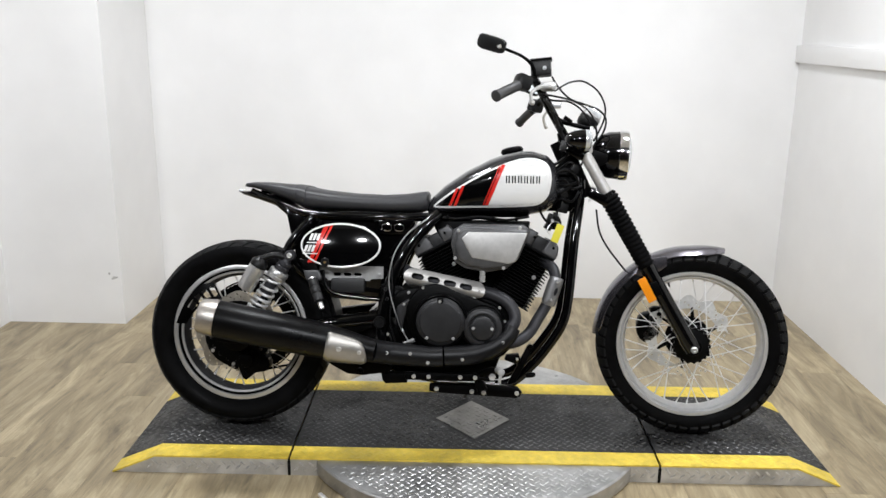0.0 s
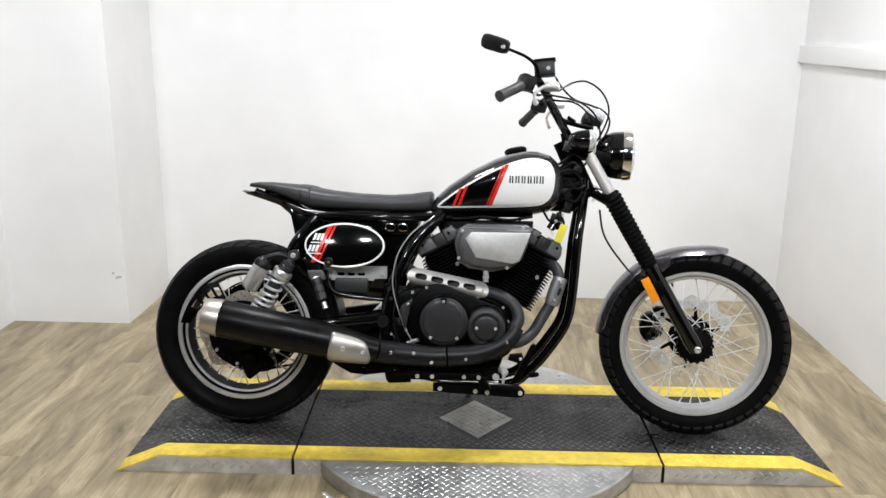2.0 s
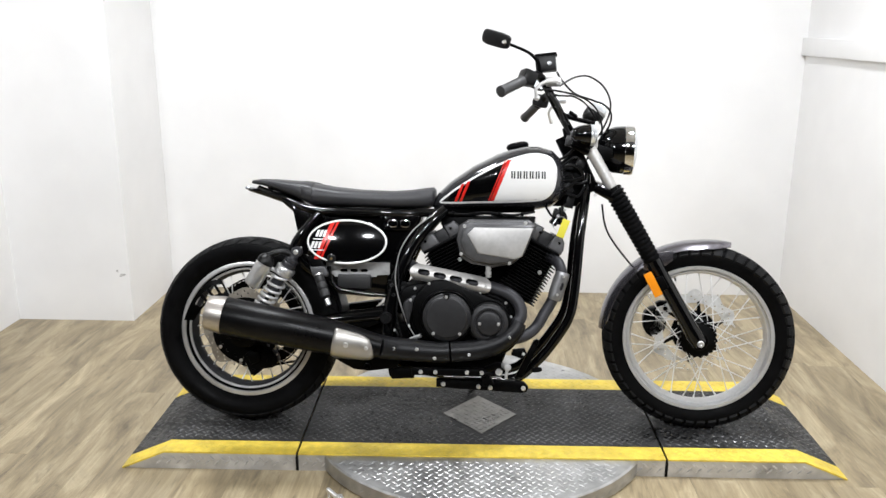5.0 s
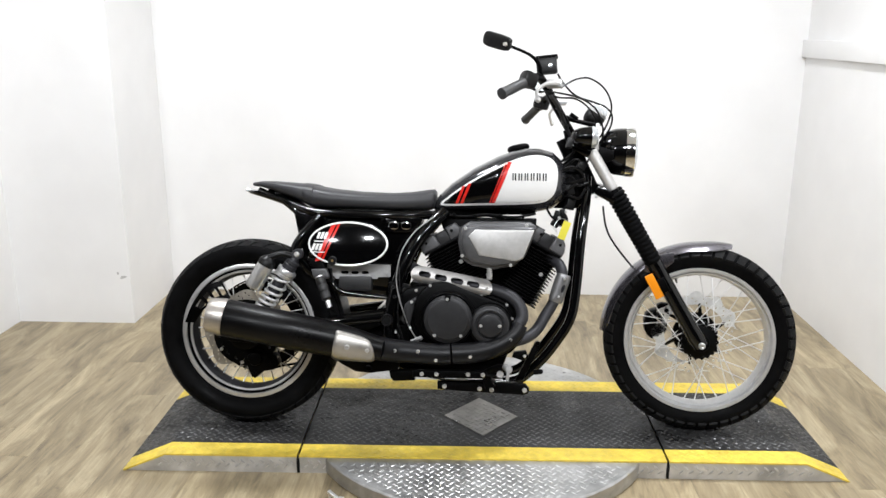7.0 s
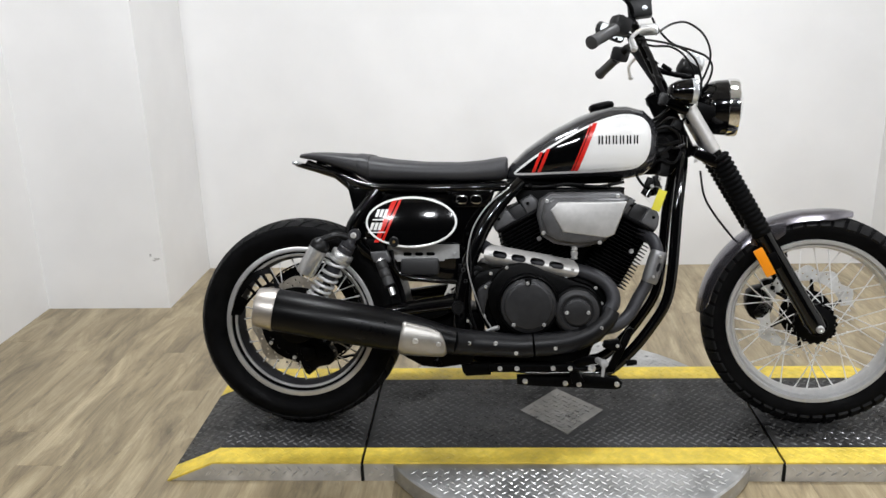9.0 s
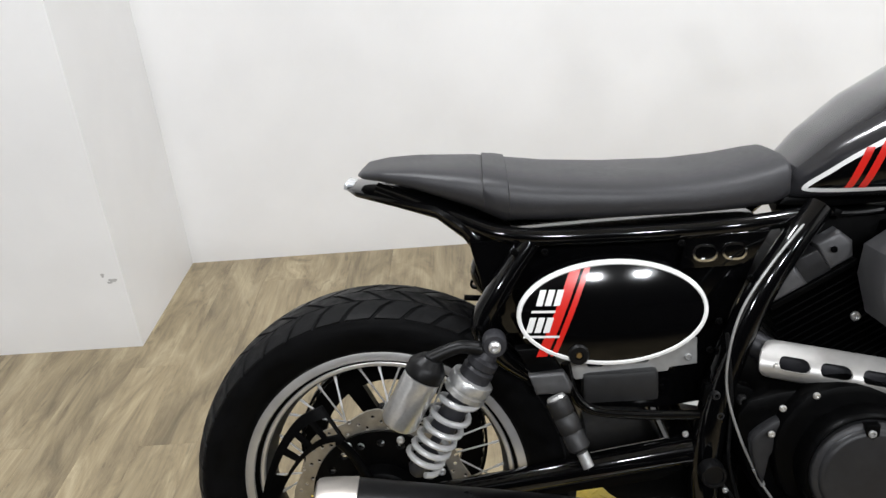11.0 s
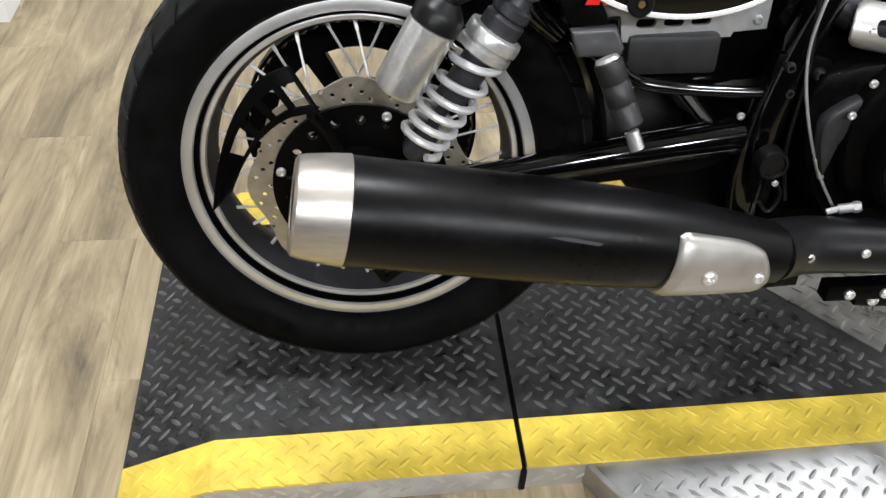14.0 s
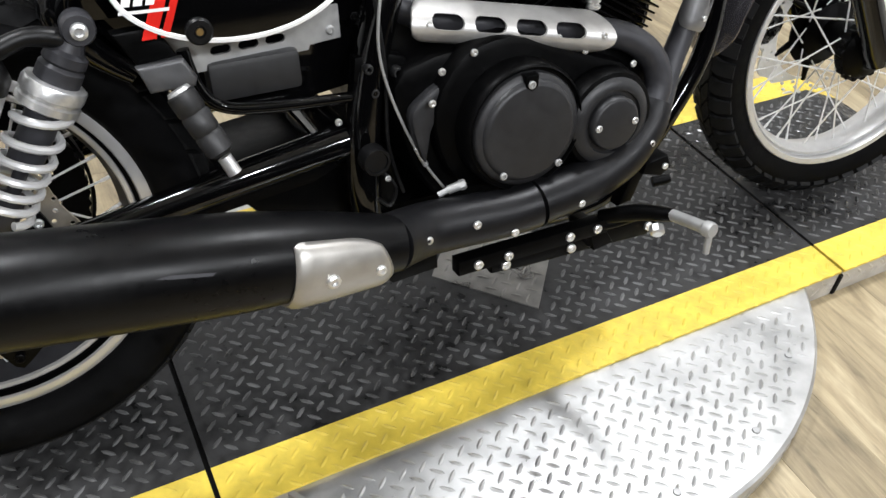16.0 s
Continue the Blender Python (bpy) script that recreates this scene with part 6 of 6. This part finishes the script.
for s in (-1, 1):
    a, b = Vector((0.205, 0.337 * s, 1.163)), Vector((0.142, 0.427 * s, 1.116))
    g = (b - a).normalized()
    part("grip", lathe([(0.015, 0), (0.0185, 0.002), (0.0165, 0.008), (0.0165, 0.10), (0.0185, 0.106), (0.0185, 0.113), (0.010, 0.115)], a, g, 18), GRIP, hb, "grey-black rubber grip")
    part("switch_housing", rbox(tuple(a - g * 0.026 + Vector((0, 0, 0.002))), (0.05, 0.05, 0.048), 0.012, (0, 20, 35 * -s)), PLASTIC, hb, "black switch housing")
    part("bar_riser", tube([(0.345, 0.035 * s, 1.005), (0.337, 0.035 * s, 1.04)], 0.018, 12, 1), SATIN, hb)
    lv = [(0.312, 0.245 * s, 1.165), (0.300, 0.275 * s, 1.168), (0.272, 0.315 * s, 1.160), (0.250, 0.345 * s, 1.138), (0.250, 0.375 * s, 1.118), (0.256, 0.400 * s, 1.102)]
    part("lever", geo_join(tube(lv, [0.012, 0.0095, 0.0085, 0.0075, 0.007, 0.008], 10, 5, squash=0.7), lathe([(0.0, -0.009), (0.007, -0.006), (0.0095, 0.0), (0.007, 0.006), (0.0, 0.009)], lv[-1], (0, 1, 0), 12)), STEEL, hb, "polished hand lever")
    part("lever_perch", rbox((0.297, 0.245 * s, 1.172), (0.052, 0.035, 0.030), 0.010), STEEL, hb, "polished lever perch")
    dx, dz = (-0.018, 0.0) if s < 0 else (0.05, -0.05)
    sm = [(0.255, 0.262 * s, 1.198), (0.245, 0.275 * s, 1.235), (0.225 + dx * 0.6, 0.29 * s, 1.262 + dz * 0.6), (0.175 + dx, 0.305 * s, 1.285 + dz)]
    stalk = part("mirror_stalk", tube(sm, [0.0065, 0.006, 0.005, 0.005], 10, 5), SATIN, hb, "black mirror stalk")
    mm = Matrix.Translation((0.135 + dx, 0.315 * s, 1.300 + dz)) @ Euler((radians(-6 * s), radians(17), radians(32 * s))).to_matrix().to_4x4()
    mir = part("mirror", moved(prism(rounded([(-0.055, -0.018), (-0.054, 0.021), (-0.02, 0.025), (0.048, 0.019), (0.055, 0.0), (0.047, -0.022), (0.0, -0.024)], 3), 0.008, -0.010, 0.006), mm @ Matrix.Diagonal((1, s * -1 * -1, 1, 1))), PLASTIC, hb, "black rounded mirror shell")
    gl = [(x, (-0.0115 * s), h) for x, h in rounded([(-0.045, -0.014), (-0.044, 0.017), (-0.018, 0.020), (0.042, 0.015), (0.047, 0.0), (0.041, -0.018), (0.0, -0.019)], 3)]
    gl2 = [(x, (-0.0080 * s), h) for x, _, h in gl]
    part("mirror_glass", moved(loft([gl, gl2]), mm), MIRROR, mir, "mirror glass")
    part("mirror_joint", moved(lathe([(0.0, -0.006), (0.006, -0.004), (0.008, 0.002), (0.005, 0.009), (0.0, 0.010)], (0.046, 0.012 * s, -0.002), (0, s, 0), 14), mm), CHROME, mir, "chrome mirror joint")
mc = part("master_cylinder", rbox((0.272, -0.245, 1.229), (0.066, 0.05, 0.050), 0.006, (0, -5, 0)), PLASTIC, hb, "black square brake reservoir")
part("reservoir_lid", rbox((0.272, -0.245, 1.257), (0.070, 0.054, 0.008), 0.003, (0, -5, 0)), SATIN, mc)
part("sight_glass", lathe([(0.007, 0), (0.007, 0.003), (0.004, 0.004), (0, 0.004)], (0.285, -0.27, 1.228), (0, -1, 0), 14), LENS, mc, "round sight glass")
for pts in ([(0.295, -0.21, 1.178), (0.326, -0.183, 1.2), (0.356, -0.156, 1.216), (0.398, -0.129, 1.222), (0.446, -0.101, 1.2), (0.476, -0.074, 1.165), (0.488, -0.047, 1.126), (0.480, -0.02, 1.083), (0.455, -0.01, 1.03)],
            [(0.284, -0.22, 1.222), (0.306, -0.193, 1.195), (0.351, -0.166, 1.158), (0.412, -0.139, 1.141), (0.46, -0.111, 1.126), (0.485, -0.084, 1.1), (0.484, -0.057, 1.064), (0.465, -0.03, 1.025), (0.44, -0.03, 0.96)],
            [(0.245, -0.22, 1.166), (0.292, -0.196, 1.163), (0.347, -0.171, 1.155), (0.392, -0.147, 1.14), (0.427, -0.123, 1.115), (0.444, -0.099, 1.085), (0.457, -0.074, 1.043), (0.450, -0.05, 0.97)],
            [(0.25, -0.21, 1.158), (0.295, -0.18, 1.150), (0.345, -0.16, 1.150), (0.385, -0.14, 1.132), (0.418, -0.11, 1.10), (0.436, -0.09, 1.06), (0.440, -0.06, 0.98)]):
    part("control_cable", tube(pts, 0.0033, 8, 6), PLASTIC, bike, "thin black control cable")
part("bar_harness", tube([(0.262, -0.215, 1.150), (0.288, -0.165, 1.128), (0.310, -0.125, 1.092), (0.330, -0.085, 1.055), (0.350, -0.06, 1.025)], [0.006, 0.008, 0.007, 0.008, 0.006], 8, 5), GREYBOX, bike, "dark grey taped wiring along the handlebar")
for c in ((0.300, -0.145, 1.112), (0.324, -0.10, 1.070)):
    part("cable_tie", rbox(c, (0.034, 0.030, 0.006), 0.002, (0, 35, 0)), PLASTIC, bike)
part("front_brake_hose", tube([(0.455, -0.01, 0.79), (0.468, -0.015, 0.714), (0.50, -0.03, 0.655), (0.565, 0.0, 0.572)], 0.0034, 8, 6), PLASTIC, bike, "thin black brake hose", m=STEER)
fen = []
for i in range(41):
    a = radians(73 + 104 * i / 40)
    tip = min(1.0, (i + 0.4) / 6, (40.4 - i) / 4)
    w = 0.064 * (0.35 + 0.65 * tip ** 0.5)
    lift = 0.010 * max(0.0, 1 - i / 7)
    ring = []
    for r0, sgn in ((0.0, 1), (-0.003, -1)):
        for j in range(11):
            u = -1 + 2 * j / 10
            u *= sgn
            r = 0.343 + lift + r0 - 0.020 * u * u * min(1, 0.3 + tip) - 0.006 * u ** 6
            ring.append((AX_F.x + r * math.cos(a), w * u, AX_F.z + r * math.sin(a)))
    fen.append(ring)
fender = part("front_fender", loft(fen), FENDER, bike, "grey metallic front fender", m=STEER)
for lat in (-0.072, 0.072):
    part("fender_stay", prism([(0.605, 0.62), (0.70, 0.64), (0.70, 0.605), (0.665, 0.575), (0.64, 0.56), (0.60, 0.57)], lat - 0.004, lat + 0.004, 0.0015), FENDER, fender, "grey fender stay")
fcal = part("front_caliper", geo_join(prism(rounded([(0.622, 0.392), (0.665, 0.412), (0.692, 0.385), (0.700, 0.345), (0.682, 0.312), (0.645, 0.302), (0.618, 0.335)], 2), 0.058, 0.118, 0.008), prism(rounded([(0.660, 0.425), (0.700, 0.432), (0.716, 0.400), (0.690, 0.380)], 2), 0.07, 0.105, 0.006)), SATIN, bike, "black front brake caliper", m=STEER)
for x, h in ((0.648, 0.378), (0.666, 0.335), (0.694, 0.41)):
    bolt((x, 0.056, h), 0.008, fcal, SATIN)
part("paper_tag", rbox((0.323, -0.15, 0.706), (0.027, 0.0015, 0.064), 0.0006, (4, 20, 12)), TAG, bike, "yellow paper tag on a wire")
part("tag_wire", tube([(0.333, -0.15, 0.733), (0.322, -0.13, 0.745), (0.305, -0.115, 0.74), (0.29, -0.12, 0.715), (0.30, -0.13, 0.70)], 0.0015, 6, 5), STEEL, bike)

# ---- mesh panel on the side wall ----
wd = (Vector(P_L) - Vector(F_L)).normalized()
wa = math.degrees(math.atan2(wd.y, wd.x))
corner = Vector((-2.281, 0.395)) + Vector((wd.y, -wd.x)) * 0.022
PW, PH, PZ, FW = 1.25, 1.9, 0.10, 0.045
panel_ob = empty("mesh_panel", Matrix.Translation((corner.x, corner.y, PZ)) @ pose(0, 0, 0, 0, 0, wa), label="dark worn steel framed wire mesh panel on the wall", category="mesh panel")
for nm, c, s in (("frame_bar", (-FW / 2, 0, PH / 2), (FW, 0.04, PH)), ("frame_bar", (-PW + FW / 2, 0, PH / 2), (FW, 0.04, PH)), ("frame_bar", (-PW / 2, 0, FW / 2), (PW - 2 * FW, 0.04, FW)), ("frame_bar", (-PW / 2, 0, PH - FW / 2), (PW - 2 * FW, 0.04, FW))):
    part(nm, rbox(c, s, 0.004), RUST, panel_ob)
RUSTY = mat("rusty_steel_angle", (0.11, 0.065, 0.035), 0.65, 0.3, grain=0.45, scale=22, wear=0.5, wear_scale=5, bump=0.2)
IW = 0.022
for c, size in (((-FW - IW / 2, 0.004, PH / 2), (IW, 0.02, PH - 2 * FW)), ((-PW + FW + IW / 2, 0.004, PH / 2), (IW, 0.02, PH - 2 * FW)), ((-PW / 2, 0.004, FW + IW / 2), (PW - 2 * FW - 2 * IW, 0.02, IW)), ((-PW / 2, 0.004, PH - FW - IW / 2), (PW - 2 * FW - 2 * IW, 0.02, IW))):
    part("inner_bar", rbox(c, size, 0.003), RUSTY, panel_ob, "rusty inner angle bar")
for z in (0.03, 0.50, 0.97, 1.44, 1.87):
    part("bolt", lathe([(0.009, 0), (0.009, 0.005), (0.006, 0.007), (0, 0.007)], (-FW / 2, -0.020, z), (0, -1, 0), 10), STEEL, panel_ob)
strands = []
x0, x1, z0, z1 = -PW + FW - 0.01, -FW + 0.01, FW - 0.01, PH - FW + 0.01
for sgn in (1, -1):
    k = 0.0
    slope_m = 0.62 * sgn
    base = z0 - (0.8 if sgn > 0 else 0.0)
    while base + k < z1 + (0.0 if sgn > 0 else 0.8):
        a = base + k
        za, zb = a, a + slope_m * (x1 - x0)
        t0, t1 = 0.0, 1.0
        for lim, up in ((z0, False), (z1, True)):
            da, db = za - lim, zb - lim
            if up:
                da, db = -da, -db
            if da < 0 and db < 0:
                t0, t1 = 1.0, 0.0
            elif da < 0:
                t0 = max(t0, da / (da - db))
            elif db < 0:
                t1 = min(t1, da / (da - db))
        if t1 - t0 > 0.01:
            strands.append(tube([(x0 + (x1 - x0) * t, 0.002 * sgn, za + (zb - za) * t) for t in (t0, t1)], 0.0028, 4, 1))
        k += 0.026
tagged(part("wire_mesh", geo_join(*strands), MESHM, panel_ob, "grey diamond wire mesh"), kind="stuff")

# ---- floor planks ----
PLW, PLL, GAPW = 0.152, 1.22, 0.0003
plank_geo = rbox((0, 0, -0.003), (PLW - GAPW, PLL - GAPW, 0.006), 0.0004, seg=1)
plank_me = mesh_of("plank", plank_geo, PLANK, 0)
rng = random.Random(7)
for i in range(-7, 21):
    off = 0.347 + PLL / 2 if i == 0 else rng.random() * PLL
    for j in range(-5, 3):
        x, v = -1.302 + i * PLW, j * PLL + off
        lo, hi = max(v - PLL / 2, -4.25), min(v + PLL / 2, 1.90)
        if hi - lo < 0.05:
            continue
        ob = new("plank", plank_me)
        ob.parent = floor
        ob.matrix_basis = Matrix.Translation((x, (lo + hi) / 2, 0)) @ Matrix.Diagonal((1, (hi - lo) / PLL, 1, 1))
